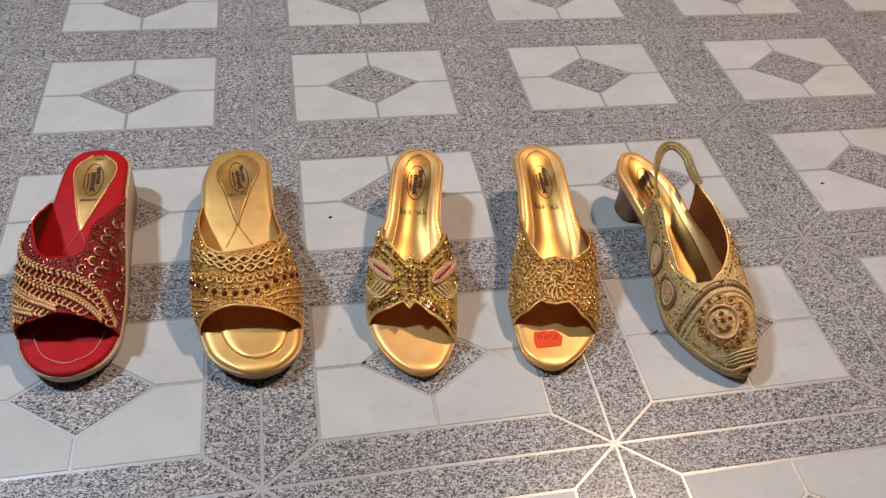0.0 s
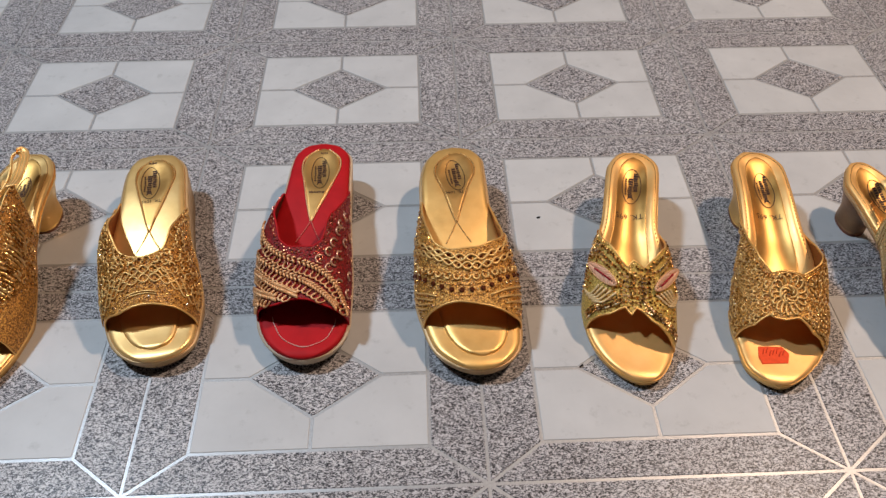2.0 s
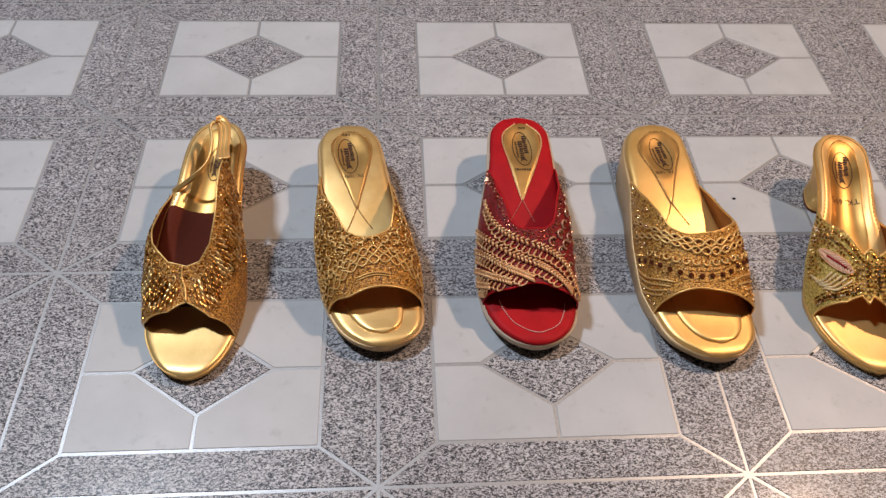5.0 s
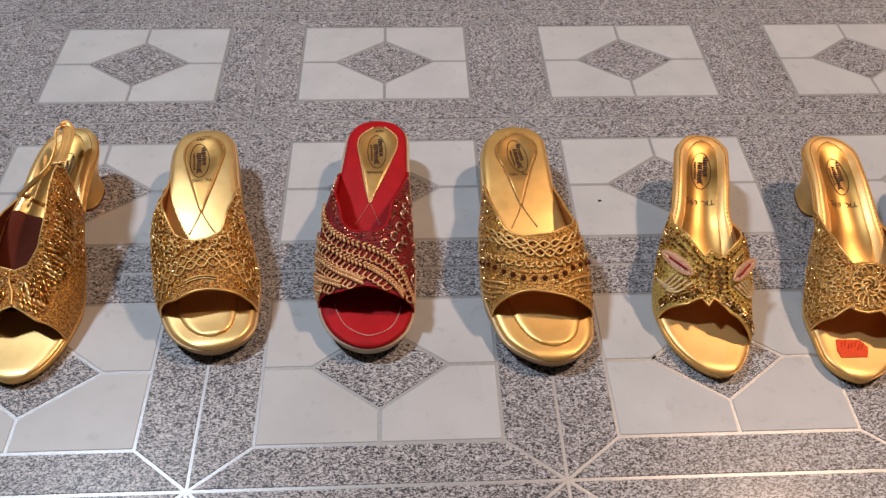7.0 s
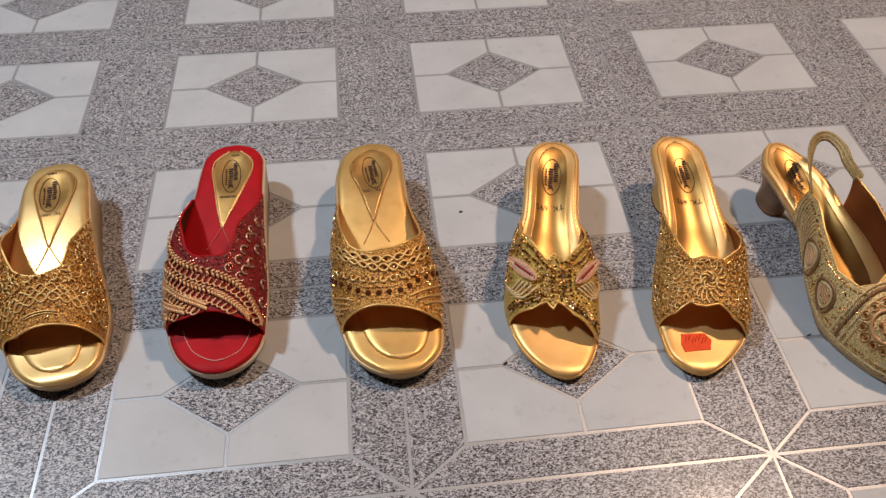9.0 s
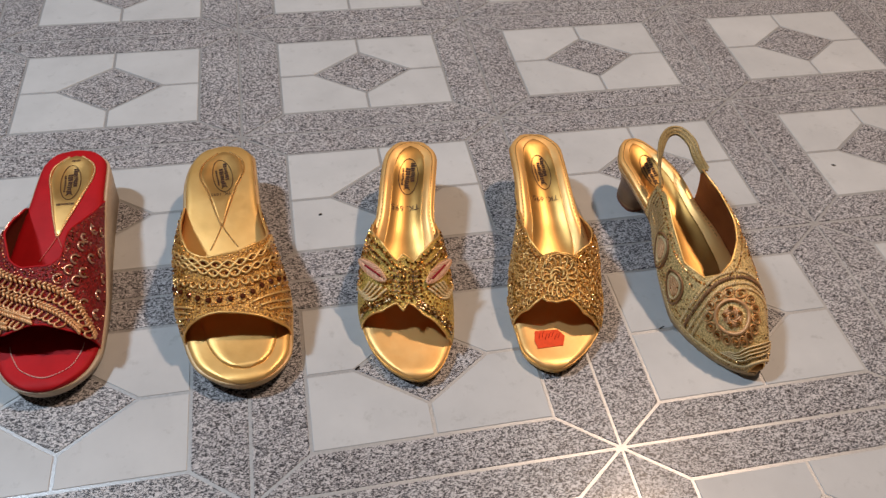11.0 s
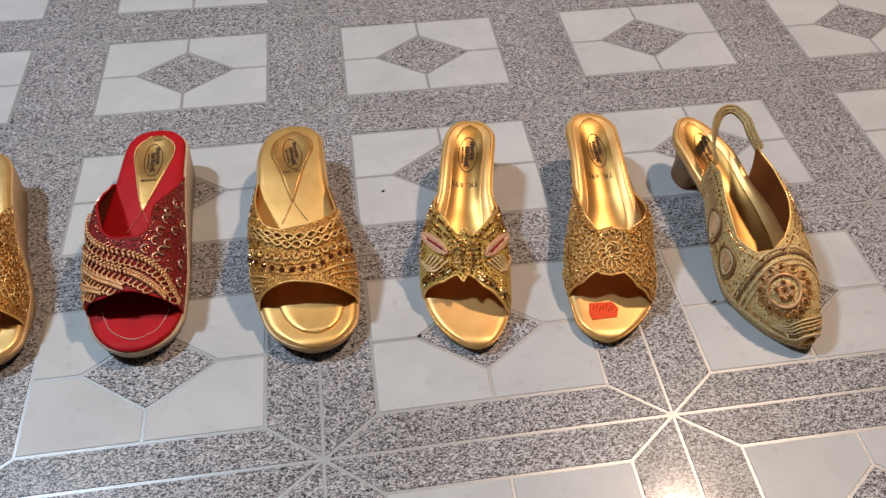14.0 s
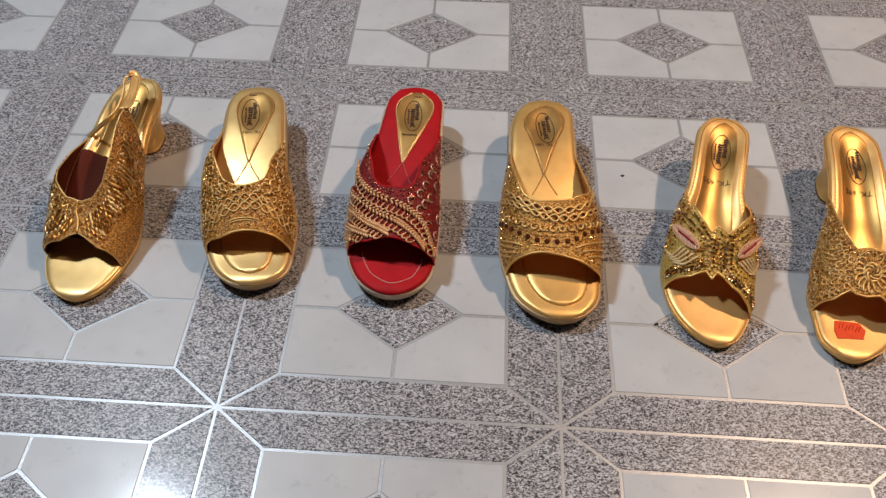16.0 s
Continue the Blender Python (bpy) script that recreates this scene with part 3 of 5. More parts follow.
def patch(l, width, v0, v1, lift, centre=lambda v: 0.0, rows=40, cols=17, soft=0.8):
    """A thin raised field on the footbed between v0 and v1; width gives half its breadth in u."""
    top, low = [], []
    for i in range(rows):
        f = i / (rows - 1)
        v = v0 + (v1 - v0) * (1 - math.cos(math.pi * f)) / 2
        ends = min(1.0, 6 * min(f, 1 - f) + 0.15)
        row, base = [], []
        for j in range(cols):
            q = math.sin(math.pi / 2 * (-1 + 2 * j / (cols - 1)))
            u = centre(v) + width(v) * q
            row.append(l.bed(u, v, l.top(u, v) - l.fh(v) + lift * ends - rounded(q, lift * 0.9, soft)))
            base.append(l.bed(u, v, l.top(u, v) - l.fh(v) - 0.001))
        top.append(row)
        low.append(base)
    return solid(top, low)


def on_bed(l, u, v, lift=0.0):
    p = l.bed(u, v)
    p.z = l.top(u, v) + lift
    return p


def bed_line(l, points, count, lift):
    return [on_bed(l, q[0], q[1], lift) for q in smooth_line([(u, v, 0) for u, v in points], count)]


def stitches(l, points, count, length=0.0013, radius=0.00045, lift=0.0004):
    """A row of single stitches on the footbed."""
    line = bed_line(l, points, count * 2, lift)
    bits = []
    for k in range(count):
        a, b = line[2 * k], line[2 * k + 1]
        d = (b - a).normalized()
        c = (a + b) / 2
        bits.append(tube([c - d * length, c - d * length * 0.5, c + d * length * 0.5, c + d * length], radius, 5))
    return join(*bits)


def near(l, cu, cv, dx, dy, lift):
    """A place on the footbed dx, dy metres from (cu, cv)."""
    a, b = l.edge(cv)
    v = cv + dy / l.length
    x = (a + b) / 2 + (b - a) / 2 * cu + dx
    a, b = l.edge(v)
    u = (x - (a + b) / 2) / ((b - a) / 2)
    return on_bed(l, u, v, lift)


def emblem(l, parent, cu, cv, rx, ry, tilt=0.0):
    """The maker's stamp: an oval with plain marks in place of its lettering."""
    c, s = math.cos(math.radians(tilt)), math.sin(math.radians(tilt))

    def at(x, y, lift=0.0003):
        return near(l, cu, cv, x * c - y * s, x * s + y * c, l.pad + lift)
    ring = [at(rx * math.cos(2 * math.pi * k / 40), ry * math.sin(2 * math.pi * k / 40)) for k in range(40)]
    part("stamp_oval", tube(ring, 0.00034, 5, True, 0.6), INK, parent, "thin dark brown stamped oval")
    rng = random.Random(int(cv * 1000))
    bits = []
    for x, lo, hi, w in ((rx * 0.42, -0.25, 0.74, rx * 0.25), (-rx * 0.10, -0.66, 0.52, rx * 0.26), (-rx * 0.58, -0.50, 0.45, rx * 0.10)):
        y = lo
        while y < hi:
            step = rng.uniform(0.07, 0.115)
            x0, x1 = x - w * rng.uniform(0.55, 1.05), x + w * rng.uniform(0.6, 1.1)
            quad = [at(x0, y * ry), at(x1, y * ry), at(x1, (y + step) * ry), at(x0, (y + step) * ry)]
            bits.append((quad, [(0, 1, 2, 3)]))
            y += step + rng.uniform(0.022, 0.045)
    swoosh = [at(rx * 0.3 * math.cos(w) - rx * 0.05, -ry * 0.78 + ry * 0.16 * math.sin(w)) for w in (0.2, 1.0, 2.0, 2.9)]
    bits.append(tube(swoosh, 0.0005, 5, False, 0.5))
    part("stamp_mark", join(*bits), INK, parent, "dark brown stamped marks", False)


def small_bars(l, parent, cu, cv, span, name="stamp_bars"):
    """Unreadable small print as a row of plain bars."""
    rng = random.Random(int(cu * 100 + cv * 1000))
    bits, x = [], -span / 2
    while x < span / 2:
        w = rng.uniform(0.0006, 0.0011)
        y = 0.0012 * rng.uniform(0.8, 1.1)
        quad = [near(l, cu, cv, x, -y, l.pad + 0.0003), near(l, cu, cv, x + w, -y, l.pad + 0.0003), near(l, cu, cv, x + w, y, l.pad + 0.0003), near(l, cu, cv, x, y, l.pad + 0.0003)]
        bits.append((quad, [(0, 1, 2, 3)]))
        x += w + rng.uniform(0.0004, 0.0009)
    part(name, join(*bits), INK, parent, "small dark stamped print", False)


def printed(l, parent, words, cu, cv, height):
    """Words stamped on the footbed, to be read from the toe's side upside down."""
    data = bpy.data.curves.new("stamp", "FONT")
    data.body, data.size, data.align_x, data.align_y = words, height * 1.4, "CENTER", "CENTER"
    data.resolution_u = 2
    ob = new("stamp", data)
    me = bpy.data.meshes.new_from_object(ob.evaluated_get(bpy.context.evaluated_depsgraph_get()))
    bpy.data.objects.remove(ob)
    verts = [near(l, cu, cv, -v.co.x, -v.co.y, l.pad + 0.0003) for v in me.vertices]
    faces = [tuple(p.vertices) for p in me.polygons]
    part("price_stamp", (verts, faces), INK, parent, "dark stamped price " + words, False)


def band(upper, parent, cloth, lining, edge, edge_label, rim=0.0009, name="vamp", label=""):
    """Outer cloth, lining and bound edges of the upper."""
    vamp = part(name, upper.sheet(0.0), cloth, parent, label)
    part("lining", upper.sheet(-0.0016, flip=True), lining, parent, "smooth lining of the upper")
    for which in ("front", "back"):
        line = upper.rim(which, -0.0006)
        part("edge_binding", tube(line, rim, 6, ups=[Vector((0, 0, 1))] * len(line)), edge, parent, edge_label)
    return vamp


def wedge_shoe(name, key, label, bed_mat, sole_mat, pad_mat):
    ob, l = thing(name, key, label)
    l.pad, l.slim = 0.0010, 0.0
    l.top = lambda u, v: l.fh(v) - 0.0030 * blend(1 - math.hypot(u / 0.62, (v - 0.83) / 0.13), 0.0, 0.8) + 0.0016 * (1 - u * u) * (0.4 + 0.6 * blend(v, 0.1, 0.3)) - max(rounded(u, 0.0032, 0.84), ends(v, 0.0036))
    part("wedge_sole", layer(l, lambda u, v: l.fh(v) - 0.0045 - rounded(u, 0.0016, 0.93), lambda u, v: 0.0095 * (1 - blend(v, 0.0, 0.26)), 0.0026, -0.0004), sole_mat, ob, "thick moulded wedge sole edge")
    part("tread", layer(l, lambda u, v: 0.0096 * (1 - blend(v, 0.0, 0.26)) + 0.0003, lambda u, v: 0.0078 * (1 - blend(v, 0.0, 0.26)) - 0.0003, -0.0015, -0.003), RUBBER, ob, "dark rubber tread under the sole")
    part("footbed", layer(l, l.top, lambda u, v: l.fh(v) - 0.0055, 0.0), bed_mat, ob, "padded footbed")
    return ob, l


def heel_block(l, v0, v1, w_top, w_low, z0, back_cut):
    """A sturdy heel: flared at the seat, waisted, with a flat foot."""
    rows = []
    for k in range(12):
        f = k / 11
        row = []
        for i in range(28):
            w = 2 * math.pi * i / 28
            cu, su = math.cos(w), math.sin(w)
            su = math.copysign(abs(su) ** 0.7, su)
            cu = math.copysign(abs(cu) ** 0.7, cu)
            half = (v1 - v0) / 2 * (1 - 0.42 * blend(f, 0.0, 0.8))
            mid = (v0 + v1) / 2 + back_cut * f
            v = min(0.996, mid + half * su)
            a, b = l.edge(min(v, 0.93))
            wd = (w_top + (w_low - w_top) * blend(f, 0, 0.75))
            x = (a + b) / 2 + (b - a) / 2 * wd * cu
            z = (l.fh(v) - 0.007) * (1 - f) + z0 * f
            row.append(Vector((x, v * l.length, z)))
        row.append(row[0].copy())
        rows.append(row)
    verts, faces = grid_mesh(rows, True)
    n = 29
    faces.append(tuple(range(11 * n, 12 * n - 1)))
    faces.append(tuple(range(n - 1))[::-1])
    return verts, faces


def mule_shoe(name, key, label, bed_mat, rim_mat, sole_mat, rim=0.005, tuck=0.0, heel=(0.70, 0.985, 0.9, 0.62), heel_mat=None):
    ob, l = thing(name, key, label)
    l.slim = tuck

    def top(u, v):
        back = blend(v, 0.33, 0.55)
        trough = -0.0092 * (1 - min(1.0, abs(u) / 0.74) ** 2.2) * back
        trough *= 1 - blend(v, 0.80, 0.985)
        return l.fh(v) + 0.0008 * (1 - back) * (1 - u * u) + rim * 0.5 * back + trough - max(rounded(u, 0.0026, 0.80), ends(v, 0.0030))
    l.top, l.pad = top, 0.0008
    part("sole", layer(l, lambda u, v: l.fh(v) - 0.003 - 0.0040 * (1 - blend(abs(u), 0.76, 0.86)) * blend(v, 0.33, 0.5), lambda u, v: max(0.0004 + 0.004 * (1 - blend(v, 0, 0.12)), l.fh(v) - 0.0145 + 0.005 * blend(v, 0.28, 0.5)), 0.0010, -0.001), sole_mat, ob, "gold wrapped sole edge")
    part("footbed", layer(l, top, lambda u, v: l.fh(v) - 0.004 - 0.0035 * (1 - blend(abs(u), 0.76, 0.86)) * blend(v, 0.33, 0.5), 0.0), rim_mat, ob, "gold padded footbed with a raised rim")
    wide = pchip([0.36, 0.45, 0.6, 0.8, 0.9, 0.945, 0.962], [0.5, 0.56, 0.58, 0.58, 0.52, 0.34, 0.05])
    part("sock_liner", patch(l, wide, 0.36, 0.962, 0.0006, rows=44), bed_mat, ob, "smooth glossy gold sock liner")
    part("heel", heel_block(l, heel[0], heel[1], heel[2], heel[3], 0.0035, 0.01), heel_mat or sole_mat, ob, "gold covered block heel")
    part("heel_tip", heel_tip(l, heel), HEEL_BROWN, ob, "dark brown heel tip")
    pts = [(0.86, 0.5), (0.86, 0.65), (0.86, 0.8), (0.82, 0.9), (0.6, 0.965), (0, 0.985), (-0.6, 0.965), (-0.82, 0.9), (-0.86, 0.8), (-0.86, 0.65), (-0.86, 0.5)]
    part("rim_stitching", stitches(l, pts, 110, 0.0009, 0.00045, 0.0001), STITCH_GOLD, ob, "fine gold stitching round the rim")
    return ob, l


def heel_tip(l, heel):
    v, f = heel_block(l, heel[0], heel[1], heel[2], heel[3], 0.0035, 0.01)
    foot = v[-29:-1]
    c = sum(foot, Vector()) / len(foot)
    ring = [[c + (p - c) * 0.98 + Vector((0, 0, dz)) for p in foot + foot[:1]] for dz in (0.0003, -0.0034)]
    verts, faces = grid_mesh(ring, True)
    faces += [tuple(range(29, 57))]
    return verts, faces


def mixed_beads(upper, parent, spots, sizes, material, name="beadwork", label="", off=0.0004, form=None, seed=3, stretch=1.0, spin=None):
    rng = random.Random(seed)
    poses = [upper.seat(a, v, rng.uniform(*sizes), off, rng.uniform(0, 180) if spin is None else spin(a, v), stretch) for a, v in spots]
    ob = part(name, strewn(form or BEAD_FORM, poses), material, parent, label, False)
    return tagged(ob, kind="stuff")


def row_of(upper, parent, points, count, size, material, form=None, name="beading", off=0.0006, stretch=1.0, slant=0.0, label=""):
    poses = [upper.seat(a, v, size, off, w + slant, stretch) for a, v, w in upper.along(points, count)]
    return tagged(part(name, strewn(form or BEAD_FORM, poses), material, parent, label, False), kind="stuff")


def stones(upper, parent, places, size, material, name="stone", label="faceted brown glass stone"):
    """Single set stones, each its own piece on one shared mesh."""
    me = bpy.data.meshes.new(name)
    me.from_pydata([tuple(v) for v in STONE_FORM[0]], [], STONE_FORM[1])
    me.materials.append(material)
    for a, v in places:
        ob = new(name, me)
        ob.parent = parent
        ob.matrix_local = upper.seat(a, v, size, 0.0005, random.uniform(0, 90))
        tagged(ob, label)


# the three wedge sandals share the pad and stitch lines of their footbeds
def pad_and_cross(ob, l, pad_mat, tip, stitch_mat, toe_soft, pad_label):
    wide = pchip([tip, tip + 0.05, tip + 0.12, tip + 0.18, 0.84, 0.9, 0.935, 0.953], [0.02, 0.13, 0.3, 0.44, 0.62, 0.58, 0.42, 0.04])
    part("heel_pad", patch(l, wide, tip, 0.953, 0.0009, lambda v: 0.05 * blend(v, 0.6, 0.85), soft=0.75), pad_mat, ob, pad_label)
    side = [(s, v) for s in (-1,) for v in (0.945, 0.9, 0.84, 0.76, 0.69, 0.63, tip)]
    left = [(-wide(v) * 1.03 + 0.05 * blend(v, 0.6, 0.85), v) for _, v in side]
    right = [(wide(v) * 1.03 + 0.05 * blend(v, 0.6, 0.85), v) for _, v in side]
    part("pad_stitching", join(stitches(l, left, 34, 0.0013, 0.0008, 0.0006), stitches(l, right, 34, 0.0013, 0.0008, 0.0006)), stitch_mat, ob, "stitching along the pad's edge")
    part("cross_stitching", join(stitches(l, [(0, tip), (0.12, tip - 0.04), (0.28, tip - 0.09)], 11, 0.0011, 0.00055), stitches(l, [(0, tip), (-0.12, tip - 0.04), (-0.3, tip - 0.09)], 11, 0.0011, 0.00055)), toe_soft, ob, "crossed stitch lines below the pad")


def red_wedge():
    ob, l = wedge_shoe("wedge_sandal", "R", "red wedge slide with gold rope embroidery and cream sole", RED, CREAM, GOLD)
    pad_and_cross(ob, l, GOLD_PAD, 0.574, STITCH_BRIGHT, STITCH_RED, "glossy gold teardrop heel pad")
    part("toe_stitching", stitches(l, [(-0.68, 0.17), (-0.64, 0.13), (-0.53, 0.077), (-0.2, 0.046), (0.2, 0.042), (0.6, 0.07), (0.71, 0.12), (0.74, 0.16)], 44, 0.0008), STITCH_PALE, ob, "pale curved stitch line at the toe")
    emblem(l, ob, 0.04, 0.815, 0.0085, 0.0215, 4)
    small_bars(l, ob, 0.02, 0.705, 0.014)
    small_bars(l, ob, 0.08, 0.925, 0.007)
    up = Upper(l, [(-1, .17), (-.6, .142), (-.3, .125), (0, .133), (.33, .122), (.65, .128), (1, .152)],
               [(-1, .72), (-.75, .68), (-.55, .60), (-.45, .51), (-.30, .41), (-.23, .347), (-.05, .31), (.1, .312), (.27, .35), (.36, .44), (.54, .55), (.78, .68), (1, .73)])
    band(up, ob, CLOTH_RED, RED_DARK, RED, "dark red bound edge", label="dark red cloth upper under the embroidery")
    ropes = [[(-.66, .49), (-.48, .381), (-.26, .307), (0, .264), (.24, .241), (.46, .213), (.62, .178), (.78, .153)],
             [(-.90, .43), (-.6, .335), (-.26, .245), (-.01, .205), (.16, .181), (.36, .155), (.52, .137)],
             [(-.93, .36), (-.6, .27), (-.34, .201), (-.13, .167), (-.02, .15)],
             [(-.95, .29), (-.7, .225), (-.53, .186), (-.3, .15)],
             [(-.95, .235), (-.8, .20), (-.66, .172)]]
    for k, r in enumerate(ropes):
        n = (38, 36, 28, 20, 9)[k]
        tagged(part("rope_cord", up.rope(r, n, 0.00115, 46, 0.0019, 1.8), THREAD_PEACH, ob, "thick twisted gold rope", True), kind="stuff")
        tagged(part("rope_cord", up.rope([(a, v - 0.012) for a, v in r], n, 0.00115, -46, 0.0019, 1.8), THREAD_PEACH, ob, "thick twisted gold rope", True), kind="stuff")
        low = [(a, v - 0.034) for a, v in r]
        spots = up.along(low, (25, 23, 17, 11, 6)[k])
        poses = [up.seat(a, v, 0.0040, 0.0012, w + 150, 0.62) for a, v, w in spots if up.inside(a, v, 0.004)]
        tagged(part("coil_work", strewn(CRESCENT_FORM, poses), THREAD_PEACH, ob, "row of gold wire coils"), kind="stuff")
    # crescents with a bead, over the plain side
    cres = [(.7, .526), (.58, .457), (.54, .417), (.45, .358), (.68, .399), (.37, .313), (.55, .325), (.24, .273), (.46, .286), (.9, .38), (.38, .254), (.8, .295), (.56, .221), (.77, .218), (.66, .172), (.84, .46), (.88, .56)]
    for a, v in cres:
        part("crescent", strewn(CRESCENT_FORM, [up.seat(a, v, 0.0036, 0.001, random.uniform(40, 110))]), THREAD_ROSE, ob, "rose-gold wire crescent")
    mixed_beads(up, ob, [(a + random.uniform(-.02, .02), v + random.uniform(-.006, .006)) for a, v in cres], (0.0009, 0.0012), STONE_CLEAR, "crescent_beadwork", "tiny bright beads", form=STONE_FORM)
    mixed_beads(up, ob, up.scatter(140, lambda a, v: a > 0.18 + (0.42 - v) * -0.2 and v > 0.27 - 0.14 * max(a, 0), 0.012, 4, 0.0021), (0.0005, 0.0009), BEAD_ROSE, "fine_beadwork", "fine rose beads over dark red cloth")
    edge_rows = [up.scatter(150, lambda a, v: v > up.back(a) - 0.07 and a < 0.45, 0.006, 5, 0.0019)]
    mixed_beads(up, ob, edge_rows[0], (0.0006, 0.0009), BEAD_ROSE, "throat_beadwork", "fine rose beads along the throat", form=BUGLE_FORM, stretch=1.0, spin=lambda a, v: 75)
    mixed_beads(up, ob, up.scatter(70, lambda a, v: a < 0.55 and v < 0.4, 0.005, 6, 0.0022), (0.0005, 0.0009), BEAD_BRONZE, "filling_beadwork", "small bronze beads between the ropes")
    return ob


def wave(up, start, steps, amp, phase, waves):
    """A cord that swings to and fro along a guide line."""
    pts = []
    for i, (a, v, w) in enumerate(up.along(start, steps)):
        s = amp * math.sin(2 * math.pi * waves * i / steps + phase)
        pts.append((a - 0.25 * s * math.sin(math.radians(w)), v + s * math.cos(math.radians(w))))
    return pts


def gold_wedge_lattice():
    ob, l = wedge_shoe("wedge_sandal", "B", "gold wedge slide with looped cord and brown stones", GOLD, GOLD_SOLE, GOLD)
    pad_and_cross(ob, l, GOLD_PAD, 0.6, STITCH_GOLD, STITCH_GOLD, "gold teardrop heel pad with a brown stamp")
    part("toe_cushion", patch(l, pchip([0.045, 0.06, 0.1, 0.17, 0.3], [0.12, 0.42, 0.6, 0.69, 0.7]), 0.045, 0.3, 0.0027, lambda v: 0.06, soft=0.70), GOLD, ob, "raised gold toe cushion")
    emblem(l, ob, 0.08, 0.828, 0.0085, 0.0205, 6)
    printed(l, ob, "TK. 1095", 0.02, 0.735, 0.0034)
    up = Upper(l, [(-1, .19), (-.53, .168), (-.17, .16), (.13, .142), (.52, .132), (1, .165)],
               [(-1, .71), (-.87, .689), (-.59, .548), (-.47, .45), (-.36, .378), (-.1, .333), (.05, .336), (.3, .37), (.5, .41), (.68, .474), (.74, .52), (.8, .6), (1, .69)])
    band(up, ob, CLOTH_GOLD, LINING_SHADED, GOLD, "gold bound edge", label="gold embroidered cloth upper")
    rows = [[(-.9, .52), (-.68, .439), (-.42, .363), (-.16, .312), (0, .298), (.14, .305), (.4, .35), (.62, .42), (.85, .5)],
            [(-.9, .455), (-.65, .395), (-.40, .335), (-.16, .285), (0, .270), (.17, .278), (.4, .315), (.65, .37), (.85, .42)]]
    for k, r in enumerate(rows):
        for ph in (0, math.pi):
            part("looped_cord", up.cord(wave(up, r, 60, 0.0125, ph + k, 8), 150, 0.00105), THREAD_GOLD, ob, "looped gold cord")
        stones(up, ob, [(a, v) for a, v, w in up.along(r, 16)], 0.0016, STONE_BROWN)
    sq = up.along([(-.75, .36), (-.42, .281), (-.27, .254), (-.11, .238), (.03, .234), (.19, .246), (.45, .28), (.7, .33)], 13)
    for a, v, w in sq:
        part("square_loop", strewn(CURL_FORM, [up.seat(a, v, 0.0027, 0.001, w + 150)]), THREAD_GOLD, ob, "gold cord loop")
    stones(up, ob, [(a, v + 0.004) for a, v, w in sq], 0.0011, STONE_CLEAR, "clear_stone", "small champagne stone")
    line = [(-.95, .38), (-.65, .298), (-.47, .249), (-.34, .221), (-.22, .201), (-.1, .192), (0, .191), (.09, .194), (.22, .21), (.36, .238), (.55, .27), (.8, .32)]
    stones(up, ob, [(a, v) for a, v, w in up.along(line, 15)], 0.0024, STONE_BROWN)
    for dv in (0.018, -0.018):
        row_of(up, ob, [(a, v + dv) for a, v in line], 70, 0.00065, BEAD_GOLD, label="row of tiny gold beads")
    fans = [[(-.97, .35), (-.8, .275), (-.45, .2)], [(-.97, .325), (-.8, .255), (-.53, .195)], [(-.97, .30), (-.82, .235), (-.6, .193)], [(-.98, .27), (-.85, .225), (-.7, .192)],
            [(.9, .30), (.6, .235), (.2, .175)], [(.92, .275), (.65, .215), (.3, .168)], [(.94, .25), (.7, .2), (.42, .16)], [(.95, .225), (.8, .19), (.6, .163)]]
    for f in fans:
        part("slanted_cord", up.cord(f, 18, 0.0009), THREAD_GOLD, ob, "slanted gold cord")
    mixed_beads(up, ob, up.scatter(560, None, 0.008, 11, 0.0021), (0.0005, 0.00095), BEAD_GOLD, "beadwork", "tiny gold beads")
    mixed_beads(up, ob, up.scatter(60, lambda a, v: abs(a) > 0.45, 0.012, 12, 0.004), (0.0011, 0.0016), STONE_CLEAR, "side_stone_work", "champagne stones on the sides", form=STONE_FORM)
    return ob


